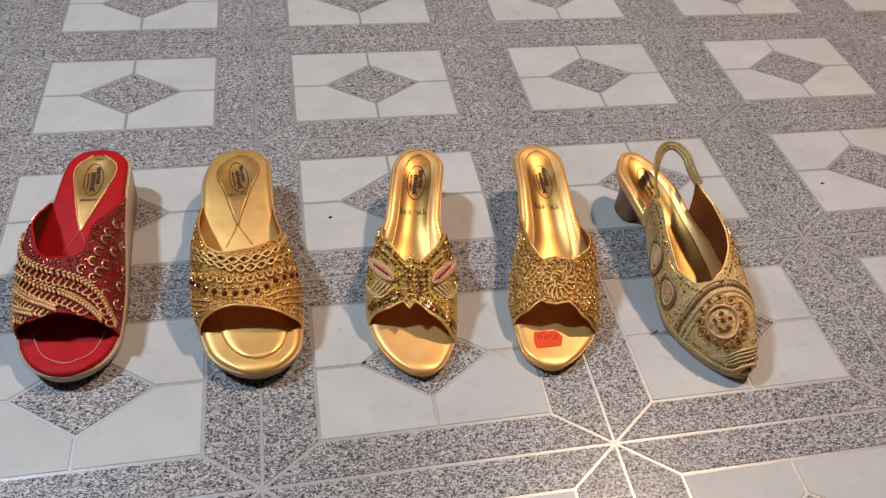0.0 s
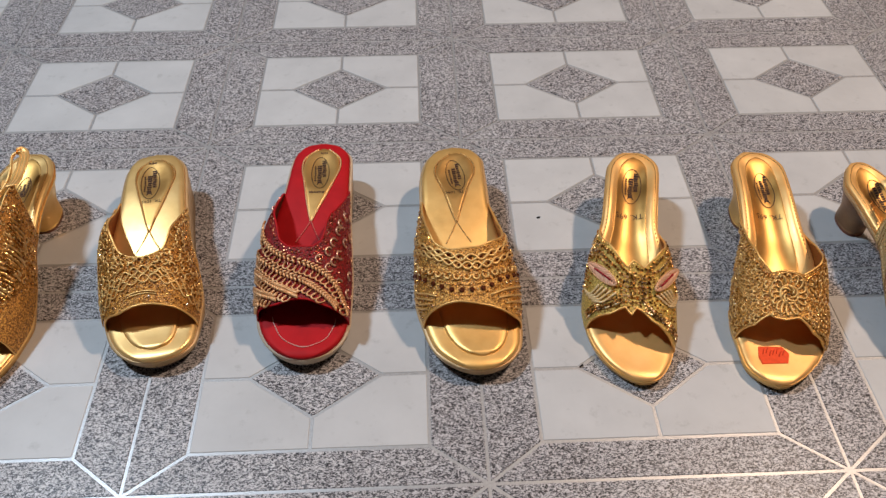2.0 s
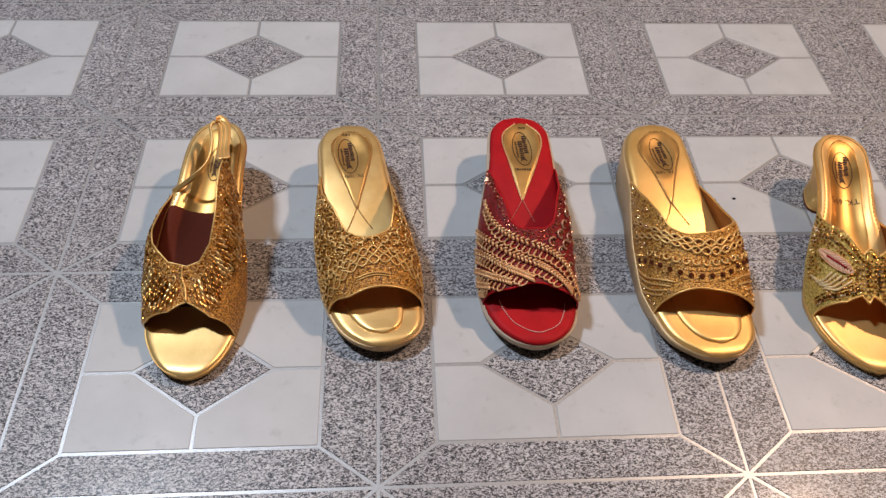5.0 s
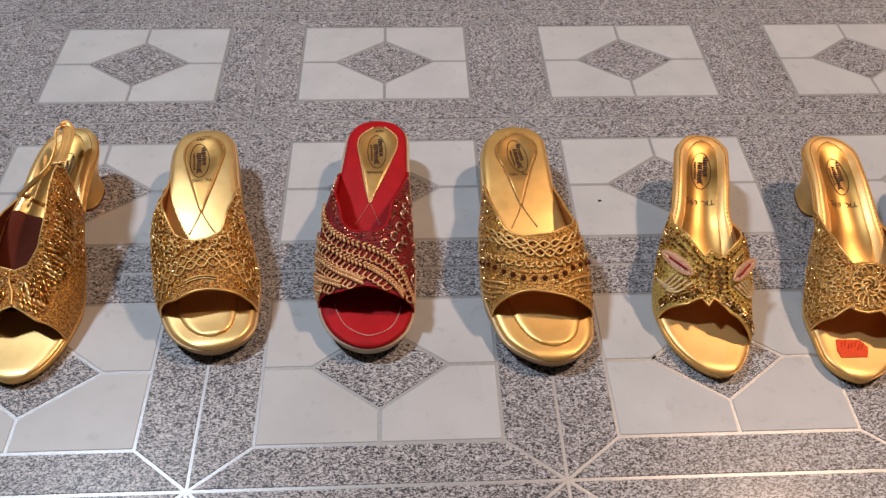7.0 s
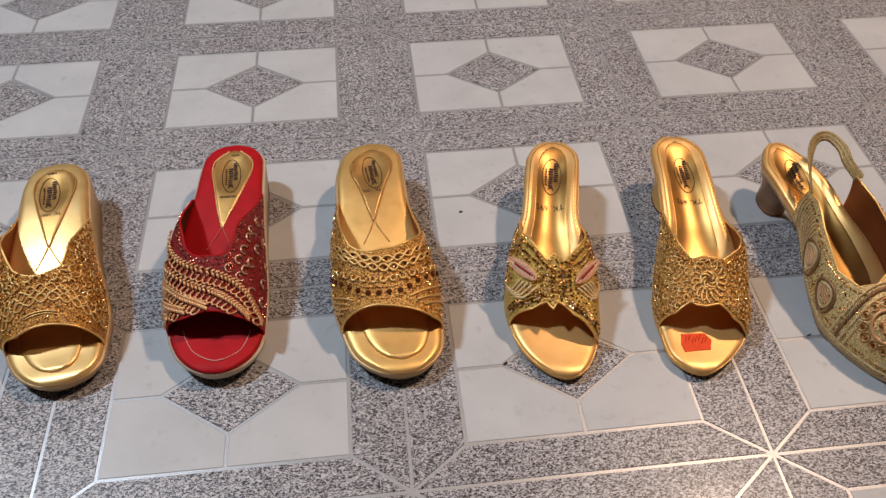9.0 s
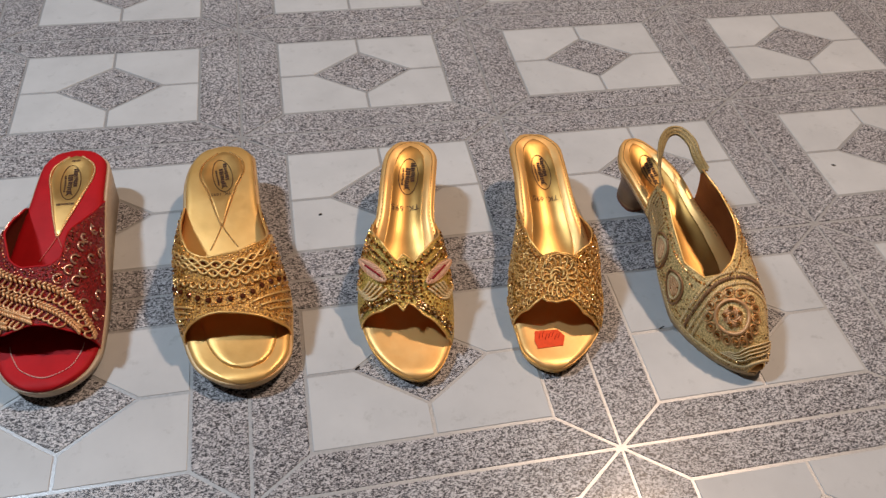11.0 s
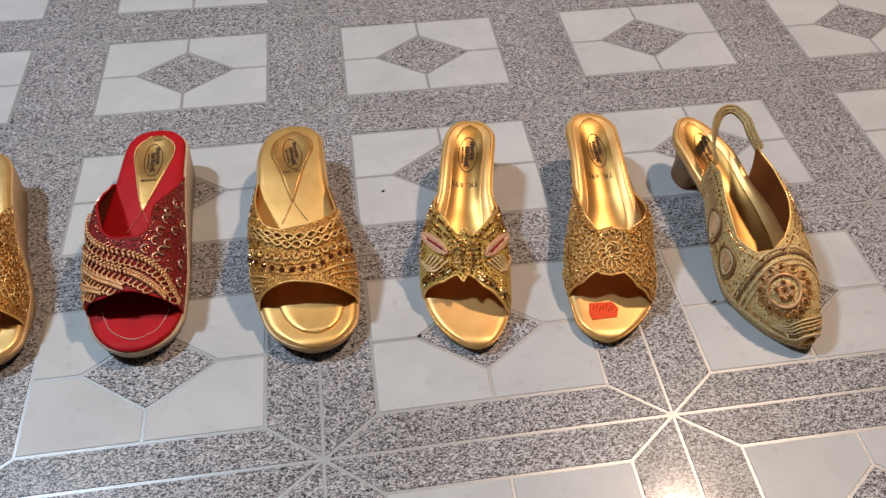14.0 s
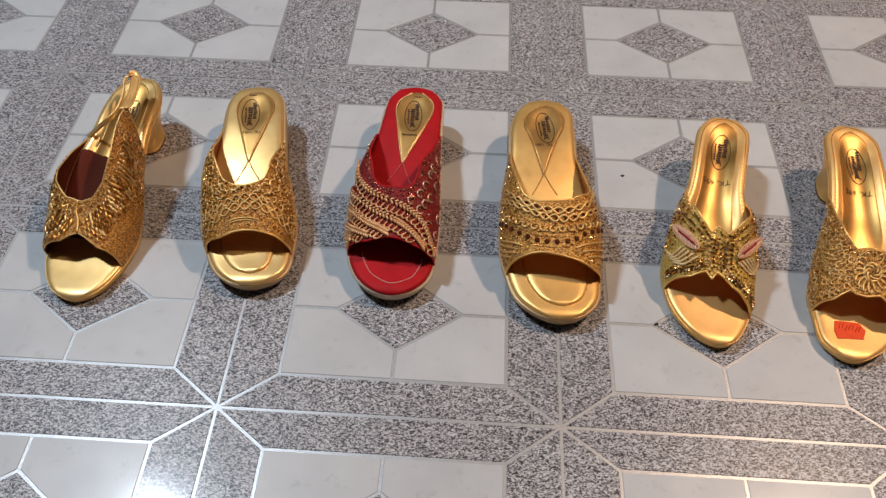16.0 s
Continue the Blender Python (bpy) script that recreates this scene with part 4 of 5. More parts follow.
def gold_wedge_loops():
    ob, l = wedge_shoe("wedge_sandal", "A", "gold wedge slide with honeycomb cord embroidery", GOLD_PALE, GOLD_SOLE, GOLD)
    pad_and_cross(ob, l, GOLD_PAD, 0.568, STITCH_GOLD, STITCH_GOLD, "gold teardrop heel pad with a brown stamp")
    part("toe_cushion", patch(l, pchip([0.042, 0.06, 0.1, 0.17, 0.3], [0.12, 0.42, 0.57, 0.64, 0.65]), 0.042, 0.3, 0.0027, lambda v: -0.03, soft=0.70), GOLD_PALE, ob, "raised gold toe cushion")
    emblem(l, ob, -0.1, 0.815, 0.0085, 0.0215, 2)
    printed(l, ob, "TK. 1095", 0.0, 0.708, 0.0034)
    small_bars(l, ob, -0.1, 0.93, 0.007)
    up = Upper(l, [(-1, .17), (-.6, .14), (-.35, .122), (0, .13), (.31, .126), (.6, .126), (1, .145)],
               [(-1, .74), (-.85, .69), (-.55, .55), (-.32, .423), (-.2, .327), (0, .294), (.24, .321), (.49, .449), (.7, .56), (.85, .64), (1, .68)])
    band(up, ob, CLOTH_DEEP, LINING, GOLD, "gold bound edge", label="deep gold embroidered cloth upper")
    chain = [(-.92, .20), (-.7, .176), (-.48, .178), (-.26, .198), (-.05, .214), (.16, .218), (.36, .206), (.56, .19), (.76, .184), (.92, .192)]
    for ph in (0, math.pi):
        part("looped_cord", up.cord(wave(up, chain, 72, 0.0140, ph, 6.5), 170, 0.00068), THREAD_GOLD, ob, "looped gold cord")
        part("looped_cord", up.cord(wave(up, [(a * 0.78, v + 0.031) for a, v in chain[1:-1]], 60, 0.0140, ph + 1.57, 5.0), 140, 0.00068), THREAD_GOLD, ob, "looped gold cord")
        part("looped_cord", up.cord(wave(up, [(-.95, .27), (-.7, .235), (-.45, .225), (-.25, .24)], 30, 0.012, ph, 4), 70, 0.0007), THREAD_GOLD, ob, "looped gold cord")
    for dv in (0.012, 0.02):
        part("short_cord", up.cord([(-.18, .145 + dv), (0, .153 + dv), (.16, .147 + dv)], 14, 0.0006), THREAD_GOLD, ob, "short gold cord")
    rng = random.Random(8)
    curls = [s for s in up.scatter(260, lambda a, v: v > 0.275 - 0.10 * abs(a), 0.010, 9, 0.0036)]
    tagged(part("wire_curl_work", strewn(CURL_FORM, [up.seat(a, v, rng.uniform(0.0014, 0.0021), 0.001, rng.uniform(0, 360), 1.4) for a, v in curls]), THREAD_GOLD, ob, "small coils of gold wire"), kind="stuff")
    mixed_beads(up, ob, up.scatter(620, None, 0.006, 10, 0.002), (0.0005, 0.0009), BEAD_BRONZE, "beadwork", "tiny bronze and gold beads")
    mixed_beads(up, ob, up.scatter(70, None, 0.012, 13, 0.005), (0.0009, 0.0013), STONE_CLEAR, "sparkle_work", "small bright stones", form=STONE_FORM)
    return ob


def leaf(up, ob, cu, cv, half, wide, spin):
    """A silk leaf: slanted stitches on both sides of a dark rib."""
    poses = []
    for k in range(15):
        f = -1 + 2 * (k + 0.5) / 15
        w = wide * (1 - f * f) ** 0.7
        for s in (1, -1):
            poses.append((f * half, s * w * 0.47, s * 42))
    c, n = math.cos(math.radians(spin)), math.sin(math.radians(spin))
    m0 = up.seat(cu, cv, 1.0, 0.0010, spin)
    forms = []
    for x, y, sl in poses:
        m = m0 @ Matrix.Translation((x, y, 0)) @ Matrix.Rotation(math.radians(180 - sl), 4, "Z") @ Matrix.Diagonal((max(abs(y) * 1.5, 0.0013), 0.00105, 0.0012, 1))
        forms.append(m)
    ring = [m0 @ Vector((half * 0.96 * math.cos(w), wide * 0.8 * math.sin(w), -0.0002)) for w in [2 * math.pi * k / 24 for k in range(24)]]
    part("leaf_ground", ([m0 @ Vector((0, 0, 0.0006))] + ring, [(0, k + 1, (k + 1) % 24 + 1) for k in range(24)]), LINING, ob, "brown ground under the leaf")
    part("leaf", strewn(BUGLE_FORM, forms), THREAD_PINK, ob, "pink silk thread leaf")
    rim = [m0 @ Vector((half * math.cos(w), wide * 0.92 * math.copysign(abs(math.sin(w)) ** 1.25, math.sin(w)), 0.0004)) for w in [2 * math.pi * k / 26 for k in range(26)]]
    part("leaf_outline", tube(rim, 0.0005, 6, True), THREAD_PEACH, ob, "salmon cord round the leaf")
    rib = [m0 @ Vector((x * half, 0.0004 * math.sin(3 * x), 0.0007)) for x in (-0.62, -0.3, 0, 0.3, 0.5)]
    part("leaf_rib", tube(rib, 0.0009, 6), THREAD_CRIMSON, ob, "crimson leaf rib")


def butterfly_mule():
    ob, l = mule_shoe("mule_sandal", "C", "gold heeled mule with beaded butterfly and pink leaves", GOLD_GLOSS, GOLD_WARM, GOLD)
    emblem(l, ob, 0.0, 0.815, 0.0088, 0.0200, -6)
    printed(l, ob, "TK. 695", -0.03, 0.668, 0.0056)
    up = Upper(l, [(-1, .215), (-.6, .19), (-.37, .178), (-.14, .19), (-.075, .163), (-.01, .188), (.16, .15), (.5, .125), (.75, .118), (1, .14)],
               [(-1, .62), (-.84, .585), (-.55, .49), (-.31, .409), (-.09, .327), (-.02, .353), (.07, .327), (.28, .388), (.5, .45), (.78, .54), (1, .60)], True)
    band(up, ob, CLOTH_OLIVE, LINING_SHADED, GOLD, "gold bound edge", label="olive gold cloth upper under the beadwork")
    leaf(up, ob, -.43, .325, 0.0165, 0.0058, 119)
    leaf(up, ob, .41, .315, 0.0165, 0.0058, 62)

    def arms(a, v):
        return abs(a) < 0.62 or v > 0.30 + 0.1 * (abs(a) - 0.62)
    not_leaf = lambda a, v: math.hypot((a + .43) / .21, (v - .325) / .072) > 1 and math.hypot((a - .41) / .21, (v - .315) / .072) > 1
    mixed_beads(up, ob, up.scatter(420, lambda a, v: arms(a, v) and not_leaf(a, v) and abs(a) < 0.9, 0.008, 21, 0.0024), (0.0008, 0.0012), BEAD_BRONZE, "beadwork", "antique gold beads", off=0.0005)
    for pts, n in (([(-.9, .53), (-.6, .465), (-.31, .385), (-.12, .318)], 26), ([(.88, .545), (.6, .46), (.28, .365), (.1, .315)], 24),
                   ([(-.86, .515), (-.58, .435), (-.33, .36), (-.2, .325)], 24), ([(.86, .52), (.6, .43), (.32, .345), (.18, .315)], 22)):
        row_of(up, ob, pts, n, 0.0012, BEAD_ANTIQUE, STONE_FORM, "stone_work", label="row of square-set antique stones")
    for dv, n, mat in ((-.034, 22, STONE_SMOKE), (-.052, 20, BEAD_ANTIQUE)):
        for pts in ([(-.9, .53), (-.6, .465), (-.31, .385), (-.12, .318)], [(.88, .545), (.6, .46), (.28, .365), (.1, .315)]):
            row_of(up, ob, [(a, v + dv) for a, v in pts[:-1]], n - 6, 0.0012, mat, STONE_FORM, "stone_work", label="row of square-set stones")
    for k in range(6):
        row_of(up, ob, [(-.19, .222 + .017 * k), (-.02, .205 + .017 * k), (.16, .213 + .017 * k)], 9, 0.0012, (STONE_SMOKE, BEAD_ANTIQUE)[k % 2], STONE_FORM, "centre_stone_work", label="row of set stones across the centre")
    for pts, n in (([(-.85, .222), (-.6, .212), (-.37, .2), (-.18, .208)], 17), ([(.06, .178), (.2, .162), (.5, .143), (.8, .138)], 17)):
        row_of(up, ob, pts, n, 0.0014, STONE_SMOKE, STONE_FORM, "dark_stone_work", label="row of dark stones along the front edge")
        row_of(up, ob, [(a, v + 0.010) for a, v in pts], n + 4, 0.0011, BEAD_ANTIQUE, label="row of antique beads")
        row_of(up, ob, [(a, v + 0.022) for a, v in pts], n + 6, 0.0009, BEAD_ANTIQUE, label="row of antique beads")
    for s in (-1, 1):
        for k in range(5):
            pts = [(s * (0.25 + .06 * k), .24 + .012 * k), (s * (0.45 + .05 * k), .225 + .014 * k), (s * (0.62 + .05 * k), .25 + .02 * k)]
            tagged(part("gold_cord", up.rope(pts, 16, 0.0009, 35, 0.001, 1.7), THREAD_BEIGE, ob, "fine gold cord below the leaf"), kind="stuff")
    star = [(a, v) for a, v in up.scatter(80, lambda a, v: abs(a + 0.02) < 0.15, 0.006, 23, 0.0032)]
    mixed_beads(up, ob, star, (0.0009, 0.0013), STONE_SMOKE, "star_stone_work", "dark set stones in the centre", form=STONE_FORM)
    row_of(up, ob, [(.06, .30), (.055, .25), (.06, .2)], 7, 0.0015, STONE_CLEAR, STONE_FORM, "clear_stone_work", label="row of clear bright stones")
    row_of(up, ob, [(.1, .20), (.22, .172), (.36, .16)], 7, 0.0012, STONE_CLEAR, STONE_FORM, "clear_stone_work", label="row of clear bright stones")
    return ob


def rosette(up, ob, ca, cv, radius, arms, thread_mat, stone_mat, swirl=6):
    """A flower: coiled ring, swirl of cords, arms with hooked ends and a set stone."""
    m0 = up.seat(ca, cv, 1.0, 0.0012, 0)

    def at(r, w, z=0.0):
        x, y = r * math.cos(w), r * math.sin(w)
        a = ca + x / (up.last.over(min(ca + .05, 1), cv) - up.last.over(ca - .05, cv)).length * 0.1
        return up.last.over(max(-1, min(1, a)), cv + y / up.last.length, 0.001 + z)
    ring = [at(radius * 0.42, 2 * math.pi * k / 30) for k in range(30)]
    part("coil_ring", tube(ring, 0.0011, 6, True), thread_mat, ob, "coiled gold ring")
    for k in range(swirl):
        w0 = 2 * math.pi * k / swirl
        line = [at(radius * (0.16 + 0.26 * f), w0 + 1.5 * f, 0.0006) for f in (0, 0.25, 0.5, 0.75, 1)]
        part("swirl_cord", tube(line, 0.0010, 6), thread_mat, ob, "gold swirl cord")
    for k in range(arms):
        w0 = 2 * math.pi * (k + 0.5) / arms
        line = [at(radius * r, w0 + dw) for r, dw in ((0.46, 0), (0.62, 0.0), (0.78, 0.03), (0.93, 0.13), (0.95, 0.27), (0.84, 0.31))]
        part("flower_arm", tube(line, 0.0008, 6), thread_mat, ob, "hooked gold cord arm")
    stone = new("centre_stone", bpy.data.meshes.new("centre_stone"))
    stone.data.from_pydata([tuple(v) for v in STONE_FORM[0]], [], STONE_FORM[1])
    stone.data.materials.append(stone_mat)
    stone.parent = ob
    stone.matrix_local = up.seat(ca, cv, 0.0022, 0.0016)
    return at


def flower_mule():
    ob, l = mule_shoe("mule_sandal", "D", "gold heeled mule with corded flower and orange sticker", GOLD_GLOSS, GOLD_WARM, GOLD)
    emblem(l, ob, 0.06, 0.80, 0.0080, 0.0200, 6)
    printed(l, ob, "TK. 695", 0.02, 0.674, 0.0052)
    up = Upper(l, [(-1, .19), (-.52, .158), (-.26, .174), (-.18, .16), (-.05, .153), (.08, .163), (.35, .128), (.75, .13), (1, .16)],
               [(-1, .64), (-.85, .599), (-.6, .47), (-.46, .397), (-.22, .314), (-.05, .32), (.13, .31), (.4, .37), (.6, .443), (.75, .52), (1, .62)], True)
    band(up, ob, CLOTH_GOLD, LINING_SHADED, GOLD, "gold bound edge", label="gold embroidered cloth upper")
    at = rosette(up, ob, -.03, .236, 0.0180, 16, THREAD_GOLD, STONE_CLEAR)
    part("flower_rim", tube([at(0.0186, math.pi * k / 20) for k in range(21)], 0.0006, 5), THREAD_GOLD, ob, "gold cord round the flower")
    rng = random.Random(31)
    away = lambda a, v: math.hypot((a + .03) / .24, (v - .236) / .075) > 1
    curls = up.scatter(230, lambda a, v: away(a, v) and v < up.back(a) - 0.03, 0.010, 32, 0.0036)
    tagged(part("wire_curl_work", strewn(CURL_FORM, [up.seat(a, v, rng.uniform(0.0012, 0.0017), 0.001, (35 if a < 0 else 145) + rng.uniform(-40, 40), 1.5) for a, v in curls]), THREAD_GOLD, ob, "curled gold cords"), kind="stuff")
    for k in range(7):
        a0 = -.9 + 0.035 * k
        part("slanted_cord", up.cord([(a0, .44 - .022 * k), (a0 + .14, .39 - .022 * k), (a0 + .3, .36 - .022 * k)], 12, 0.0005), THREAD_GOLD, ob, "slanted gold cord")
    for pts, n in (([(-.93, .56), (-.46, .372), (-.24, .3)], 46), ([(.6, .47), (.47, .398), (.3, .333), (.17, .3)], 36), ([(-.95, .205), (-.52, .172), (-.3, .185)], 30), ([(.12, .168), (.35, .142), (.75, .144), (.95, .165)], 36)):
        row_of(up, ob, pts, n, 0.00075, BEAD_GOLD, label="row of tiny gold beads")
    mixed_beads(up, ob, up.scatter(850, None, 0.006, 33, 0.0018), (0.0005, 0.00085), BEAD_ANTIQUE, "beadwork", "tiny antique gold beads")
    mixed_beads(up, ob, up.scatter(60, away, 0.012, 34, 0.005), (0.0008, 0.0011), STONE_CLEAR, "sparkle_work", "small bright stones", form=STONE_FORM)
    # price sticker on the toe of the footbed
    outline = [(-.59, .147), (-.02, .153), (.18, .126), (.22, .086), (-.56, .074), (-.62, .105)]
    top, low = [on_bed(l, u, v, 0.0008) for u, v in outline], [on_bed(l, u, v, 0.0002) for u, v in outline]
    n = len(outline)
    faces = [tuple(range(n))[::-1], tuple(range(n, 2 * n))] + [(i, (i + 1) % n, n + (i + 1) % n, n + i) for i in range(n)]
    sticker = part("price_sticker", (top + low, faces), ORANGE, ob, "bright orange paper price sticker", False)
    marks = []
    for k in range(7):
        u, v = -.5 + 0.085 * k, .128 + 0.006 * math.sin(k * 2.1)
        line = [on_bed(l, u + du, v + dv, 0.0010) for du, dv in ((0, -.012), (.02, .004), (.05, .012))]
        marks.append(tube(line, 0.00035, 4))
    part("sticker_marks", join(*marks), ORANGE_INK, sticker, "faded dark scribbled bars")
    return ob


def inv_local(l, p):
    c, s = math.cos(math.radians(l.turn)), math.sin(math.radians(l.turn))
    x, y = p[0] - l.toe[0], p[1] - l.toe[1]
    return Vector((c * x + s * y, -s * x + c * y, p[2]))


def ribbon(line, wide, thick, axis):
    """A flat strap along a line; axis gives the direction of its breadth at each point."""
    rows_t, rows_b = [], []
    n = len(line)
    for i, p in enumerate(line):
        t = (line[min(i + 1, n - 1)] - line[max(i - 1, 0)]).normalized()
        b = axis[i] - t * axis[i].dot(t)
        b = b.normalized()
        nn = t.cross(b)
        w = wide[i] if isinstance(wide, list) else wide
        rows_t.append([p + b * (w * k / 4 - w / 2) + nn * thick / 2 * (1 if 0 < k < 4 else 0.3) for k in range(5)])
        rows_b.append([p + b * (w * k / 4 - w / 2) - nn * thick / 2 * (1 if 0 < k < 4 else 0.3) for k in range(5)])
    return solid(rows_t, rows_b)


def pointed_slingback():
    ob, l = mule_shoe("slingback_shoe", "E", "beige-gold pointed slingback with corded flower on the toe", GOLD_GLOSS, GOLD_WARM, GOLD_SOLE, tuck=0.0005, heel=(0.75, 0.985, 0.74, 0.46), heel_mat=HEEL_DUSK)
    emblem(l, ob, 0.12, 0.82, 0.0078, 0.0200, 0)
    up = Upper(l, [(-1, .006), (-.5, .006), (0, .006), (.5, .006), (1, .006)],
               [(-1, .655), (-.85, .66), (-.66, .655), (-.6, .60), (-.585, .5), (-.56, .36), (-.37, .28), (-.15, .264), (0, .29), (.2, .36), (.36, .45), (.42, .56), (.45, .645), (.6, .66), (1, .655)], True)
    band(up, ob, CLOTH_BEIGE, LINING, GOLD, "gold bound throat edge", label="beige-gold embroidered cloth upper")
    # heel strap with a stitched edge
    pts = [l.over(-.62, .64, 0.0006)] + [inv_local(l, p) for p in ((.379, .230, .083), (.391, .252, .085), (.402, .262, .0853), (.412, .261, .085), (.4175, .247, .0835), (.4165, .230, .081))] + [l.over(.47, .64, 0.0006)]
    line = smooth_line(pts, 46)
    mid = sum(line, Vector()) / len(line)
    up_axis = [Vector((p.x - mid.x, p.y - mid.y, 0)).normalized() * 0.9 + Vector((0, 0, 0.75)) for p in line]
    strap = part("heel_strap", ribbon(line, 0.0092, 0.0016, up_axis), STRAP_CLOTH, ob, "narrow olive-gold elastic heel strap")
    for d in (-0.0032, 0.0, 0.0032):
        part("strap_stitching", tube([p + w.normalized() * d + Vector((0, 0, 0.0004)) for p, w in zip(line, up_axis)], 0.00085, 5), THREAD_OLIVE, strap, "stitched strap edge")
    at = rosette(up, ob, -.28, .138, 0.0150, 0, THREAD_PEACH, STONE_CLEAR, 8)
    petals = []
    for k in range(15):
        w = 2 * math.pi * k / 15
        c = at(0.0178, w)
        loop = [at(0.0178 + 0.0034 * math.cos(q), w + 0.172 * math.sin(q)) for q in [2 * math.pi * i / 12 for i in range(12)]]
        part("petal_loop", tube(loop, 0.00065, 5, True), THREAD_TAN, ob, "gold cord petal")
        petals.append(at(0.0178, w, 0.0004))
    part("petal_stone_ring", strewn(STONE_FORM, [Matrix.Translation(p) @ Matrix.Rotation(0.3 * i, 4, "Z") @ Matrix.Scale(0.0019, 4) for i, p in enumerate(petals)]), STONE_AMBER, ob, "brown stones in the petals", False)
    for k in range(5):
        w = 2 * math.pi * k / 5
        p = at(0.0060, w, 0.0008)
        stone = part("swirl_stone", strewn(STONE_FORM, [Matrix.Translation(p) @ Matrix.Scale(0.0023, 4)]), STONE_AMBER, ob, "amber stone in the swirl", False)
    part("flower_rope", tube([at(0.0122, 2 * math.pi * k / 50, 0.0003) for k in range(50)], 0.0015, 6, True), THREAD_PEACH, ob, "thick twisted gold ring")
    # bands of rope across the instep, along the feather line and round the toe
    for dv, mat, n in ((0.0, THREAD_BEIGE, 40), (0.02, THREAD_DARK, 34), (0.038, THREAD_BEIGE, 44), (-0.018, THREAD_BEIGE, 40)):
        tagged(part("instep_rope", up.rope([(-.93, .20 + dv), (-.66, .205 + dv), (-.42, .217 + dv), (-.2, .226 + dv), (.05, .222 + dv), (.3, .2 + dv), (.6, .17 + dv), (.9, .15 + dv)], n + 20, 0.0011 if mat is THREAD_DARK else 0.0008, 60, 0.0008, 1.8), mat, ob, "rope stitched across the instep"), kind="stuff")
    edge = [(-.97, .60), (-.97, .45), (-.97, .3), (-.965, .2), (-.95, .12), (-.92, .06), (-.8, .022), (-.4, .012), (0, .010), (.4, .012), (.8, .022), (.92, .06), (.95, .12), (.965, .3), (.97, .5)]
    tagged(part("feather_rope", up.rope(edge, 190, 0.0009, 40, 0.0008, 1.8), THREAD_BEIGE, ob, "rope round the sole line"), kind="stuff")
    row_of(up, ob, [(a * 0.93, v + 0.014) for a, v in edge], 150, 0.0008, BEAD_GOLD, label="row of tiny gold beads above the sole")
    for k in range(4):
        part("toe_cord", up.cord([(-.85 + .04 * k, .085 - .004 * k), (-.7 + .03 * k, .036 + .006 * k), (-.3, .024 + .008 * k), (.1, .022 + .008 * k), (.5, .035 + .007 * k), (.75, .07)], 40, 0.0006), THREAD_BEIGE, ob, "curved cord round the toe")
    for a, v in ((-.80, .335), (-.84, .47), (.80, .335), (.84, .46)):
        for r, mat in ((1.0, THREAD_DARK), (0.72, THREAD_BEIGE)):
            oval = [l.over(max(-1, min(1, a + 0.13 * r * math.cos(w) * (1 - 0.35 * math.sin(w)))), v + 0.048 * r * math.sin(w), 0.0009) for w in [2 * math.pi * k / 26 for k in range(26)]]
            part("medallion_ring", tube(oval, 0.0012, 6, True), mat, ob, "oval side medallion")
        for k in range(5):
            da = 0.06 * (k - 2) / 2
            line = [(a + da + 0.012 * math.sin(9 * f), v + 0.03 * (f - 0.5) * 2 * (1 - 0.1 * (k - 2) ** 2)) for f in (0, 0.33, 0.66, 1)]
            part("medallion_cord", up.cord([(max(-1, min(1, p)), q) for p, q in line], 10, 0.0009), THREAD_PEACH, ob, "cord filling of the medallion")
    for k in range(11):
        for s in (-1, 1):
            lo, hi = (0.99, 0.70) if s < 0 else (0.99, 0.56)
            v = .645 - .013 * k
            part("side_cord", up.cord([(s * lo, v - 0.02), (s * (lo + hi) / 2, v), (s * hi, v)], 10, 0.00065), THREAD_BEIGE, ob, "cord across the quarter")
    mixed_beads(up, ob, up.scatter(380, lambda a, v: v > 0.19 and abs(a) > 0.3 or v > 0.24, 0.008, 41, 0.0021), (0.0005, 0.0009), BEAD_ANTIQUE, "beadwork", "tiny antique beads")
    mixed_beads(up, ob, up.scatter(180, lambda a, v: v > 0.215 and a < -0.3 or v > 0.26 or math.hypot((a + .28) / .62, (v - .138) / .115) > 1 and v < .2, 0.008, 43, 0.0024), (0.0006, 0.0010), BEAD_DARK, "dark_beadwork", "tiny dark bronze beads")
    row_of(up, ob, [(-.70, .64), (-.65, .5), (-.62, .38), (-.4, .262), (-.15, .248), (.05, .275), (.26, .35), (.43, .44), (.5, .56)], 90, 0.0009, BEAD_ANTIQUE, label="bead row round the throat")
    return ob


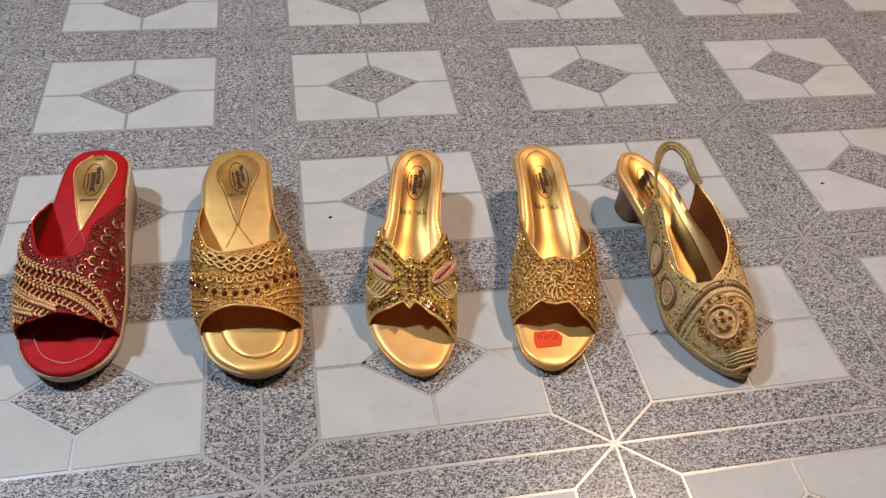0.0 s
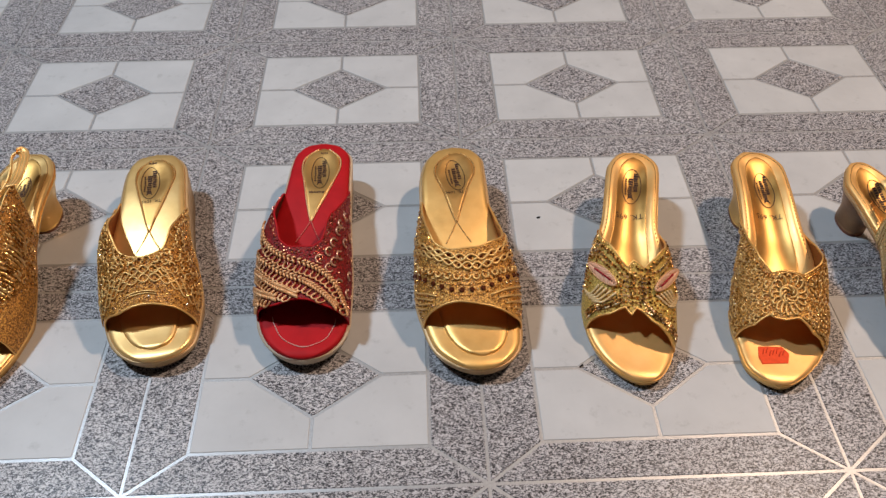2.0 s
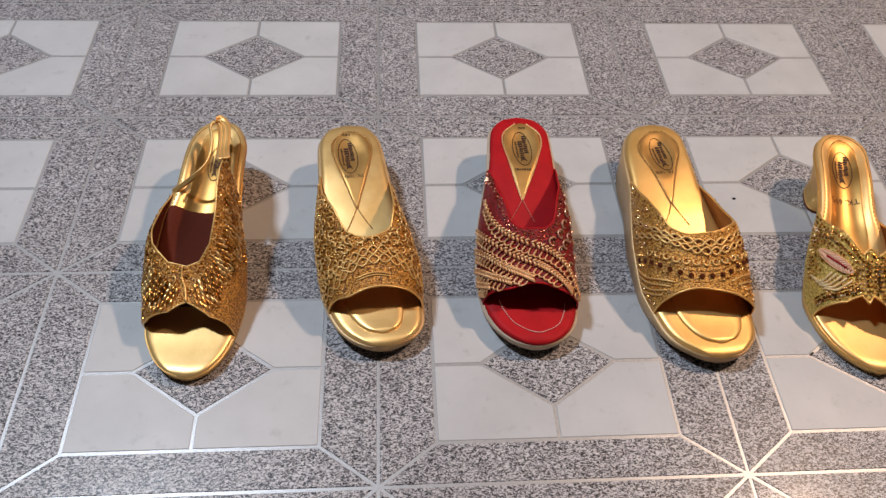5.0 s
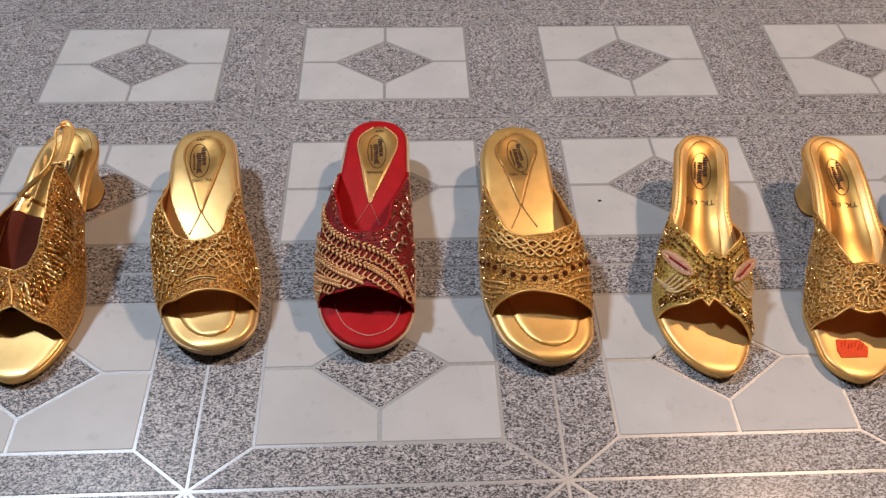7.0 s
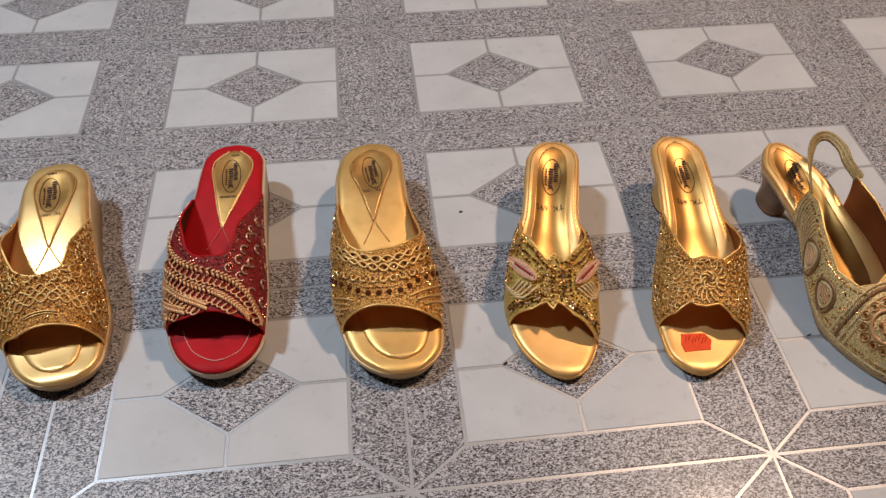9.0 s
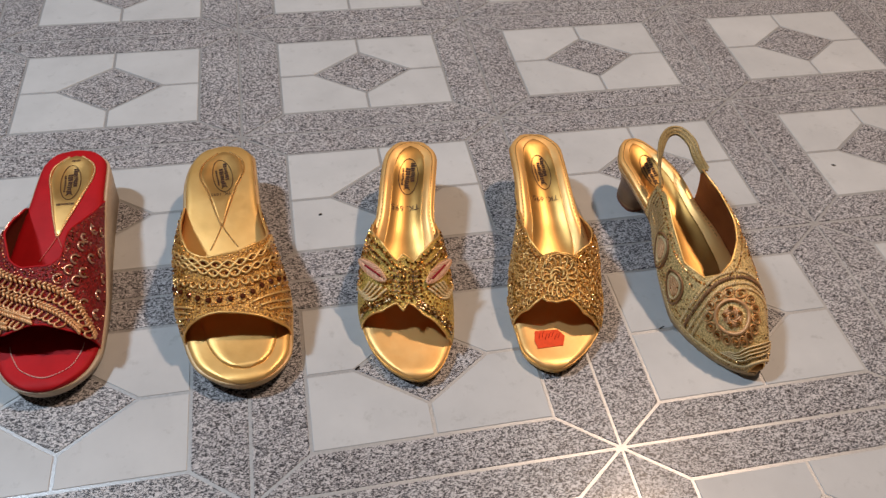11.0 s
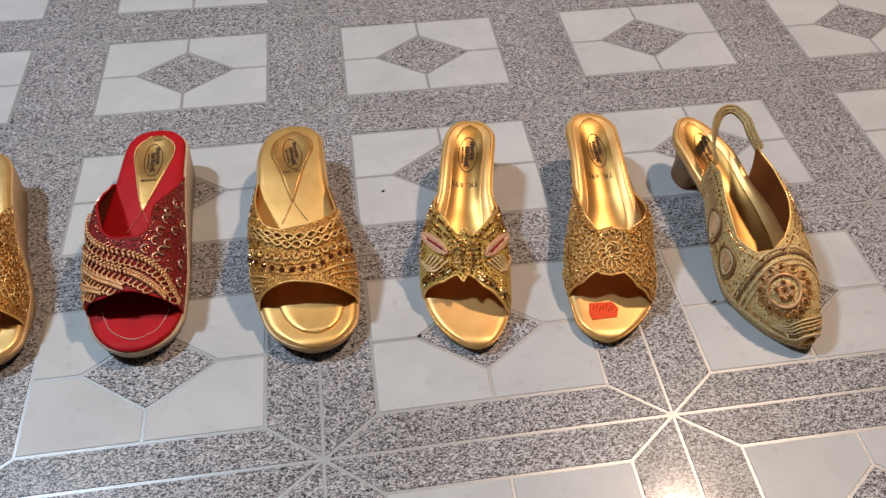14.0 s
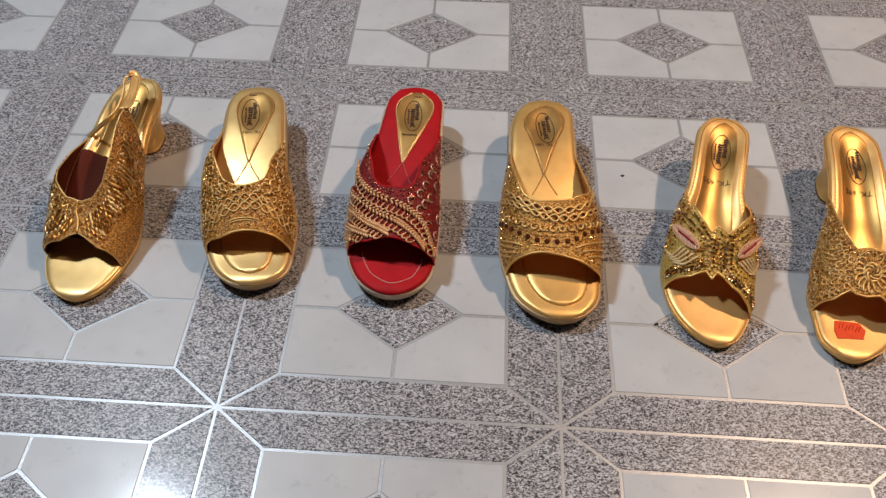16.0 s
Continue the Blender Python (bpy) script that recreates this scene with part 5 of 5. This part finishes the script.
def crossover_slingback():
    ob, l = mule_shoe("slingback_sandal", "L", "gold beaded crossover slingback sandal with open toe", GOLD_GLOSS, GOLD_PALE, GOLD)
    emblem(l, ob, 0.05, 0.80, 0.0068, 0.018, 0)
    up = Upper(l, [(-1, .19), (-.71, .155), (-.19, .145), (.02, .172), (.2, .152), (.36, .14), (.91, .153), (1, .16)],
               [(-1, .70), (-.9, .66), (-.76, .56), (-.66, .47), (-.5, .385), (-.2, .30), (0, .283), (.12, .3), (.25, .359), (.37, .482), (.44, .62), (.5, .67), (.7, .64), (1, .60)], True)
    band(up, ob, CLOTH_DEEP, RED_DARK, THREAD_GOLD, "gold bound edge", 0.0007, label="deep gold embroidered cloth upper, crossed over the toes")
    pts = [l.over(.47, .655, 0.0004)] + [inv_local(l, p) for p in ((-.410, .266, .084), (-.411, .286, .0845), (-.414, .299, .0845), (-.420, .303, .0845), (-.4245, .297, .0830), (-.4215, .281, .0800), (-.424, .262, .0750), (-.435, .250, .0695))] + [l.over(-.93, .665, 0.0004)]
    line = smooth_line(pts, 50)
    turn = [blend(k / 49, 0.42, 0.62) for k in range(50)]
    axis = [Vector((1, -0.1, 0.25)) * (1 - f) + Vector((0.1, 0.5, 1)) * f for f in turn]
    wide = [0.0115 * (1 - f) + 0.0045 * f for f in turn]
    strap = part("heel_strap", ribbon(line, wide, 0.0016, axis), GOLD_WARM, ob, "narrow gold elastic heel strap")
    for d in (-0.3, 0.0, 0.3):
        part("strap_piping", tube([p + a.normalized() * w * d + Vector((0, -0.0006, 0.0006)) for p, a, w in zip(line, axis, wide)], 0.0010, 6), THREAD_GOLD, strap, "gold piping along the strap")
    part("inner_sole", patch(l, lambda v: 0.93, 0.26, 0.6, 0.0012, rows=16, soft=0.9), RED_DARK, ob, "dark maroon inner sole in front of the heel sock")
    # one half laps over the other from the toe notch to the throat
    part("lap_cord", up.cord([(.02, .172), (0, .22), (-.03, .25), (-.03, .285)], 18, 0.0009), GOLD, ob, "bound edge where the halves cross")
    rng = random.Random(51)
    for s, pts in ((1, [(.05, .2), (.3, .3), (.5, .45), (.62, .6)]), (-1, [(-.05, .2), (-.35, .27), (-.65, .38), (-.85, .55)])):
        for k in range(6):
            off = -0.05 + 0.028 * k
            row = [(a + s * 0.03 * k, v - off * 0.6 - 0.03) for a, v in pts]
            row = [(max(-.97, min(.97, a)), v) for a, v in row]
            spots = [(a, v, w) for a, v, w in up.along(row, 26) if up.inside(a, v, 0.008) and not (a > .44 and v < .22 + .26 * (a - .3))]
            tagged(part("coil_work", strewn(BUGLE_FORM, [up.seat(a, v, rng.uniform(0.0009, 0.0013), 0.0012, w + s * 60 + rng.uniform(-16, 16), rng.uniform(2.0, 3.2)) for a, v, w in spots]), BEAD_GOLD, ob, "row of gold bugle stitches"), kind="stuff")
    curls = up.scatter(120, lambda a, v: v > 0.2 and not (a > .44 and v < .22 + .26 * (a - .3)), 0.014, 52, 0.0045)
    tagged(part("wire_curl_work", strewn(CRESCENT_FORM, [up.seat(a, v, rng.uniform(0.0013, 0.002), 0.001, rng.uniform(0, 360), 1.5) for a, v in curls]), THREAD_GOLD, ob, "small coils of gold wire"), kind="stuff")
    mixed_beads(up, ob, up.scatter(720, lambda a, v: not (a > .44 and v < .22 + .26 * (a - .3)), 0.006, 53, 0.002), (0.0006, 0.001), BEAD_BRONZE, "beadwork", "tiny bronze beads")
    mixed_beads(up, ob, up.scatter(70, lambda a, v: not (a > .44 and v < .22 + .26 * (a - .3)), 0.012, 54, 0.005), (0.0009, 0.0013), STONE_CLEAR, "sparkle_work", "small bright stones", form=STONE_FORM)
    return ob


crossover_slingback()
gold_wedge_loops()
red_wedge()
gold_wedge_lattice()
butterfly_mule()
flower_mule()
pointed_slingback()


# ---- specks and chips on the floor ----
def speck(name, x, y, length, wide, turn, label):
    rng = random.Random(int(1000 * x))
    n = 9
    rim = [(length * math.cos(2 * math.pi * k / n) * rng.uniform(.75, 1), wide * math.sin(2 * math.pi * k / n) * rng.uniform(.75, 1)) for k in range(n)]
    verts = [(a, b, 0) for a, b in rim] + [(a * .8, b * .8, 0.0005) for a, b in rim]
    faces = [tuple(range(n, 2 * n))] + [(i, (i + 1) % n, n + (i + 1) % n, n + i) for i in range(n)]
    ob = mesh_ob(name, verts, faces, SPECK, False)
    ob.matrix_world = pose(x, y, LIFT, 0, 0, turn)
    return tagged(ob, label, "speck")


speck("floor_speck", 0.257 * PX, 1.004 * PX, 0.0028, 0.0016, 10, "tiny black speck of dirt on the vinyl")
speck("floor_speck", 0.355, 0.1036, 0.0035, 0.0008, 20, "thin dark scratch on the vinyl")
speck("floor_speck", 0.0870, 0.1030, 0.003, 0.0012, 35, "thin dark scratch on the vinyl")
speck("floor_speck", 2.235 * PX, 1.002 * PX, 0.0028, 0.0016, -15, "tiny black speck of dirt on the vinyl")
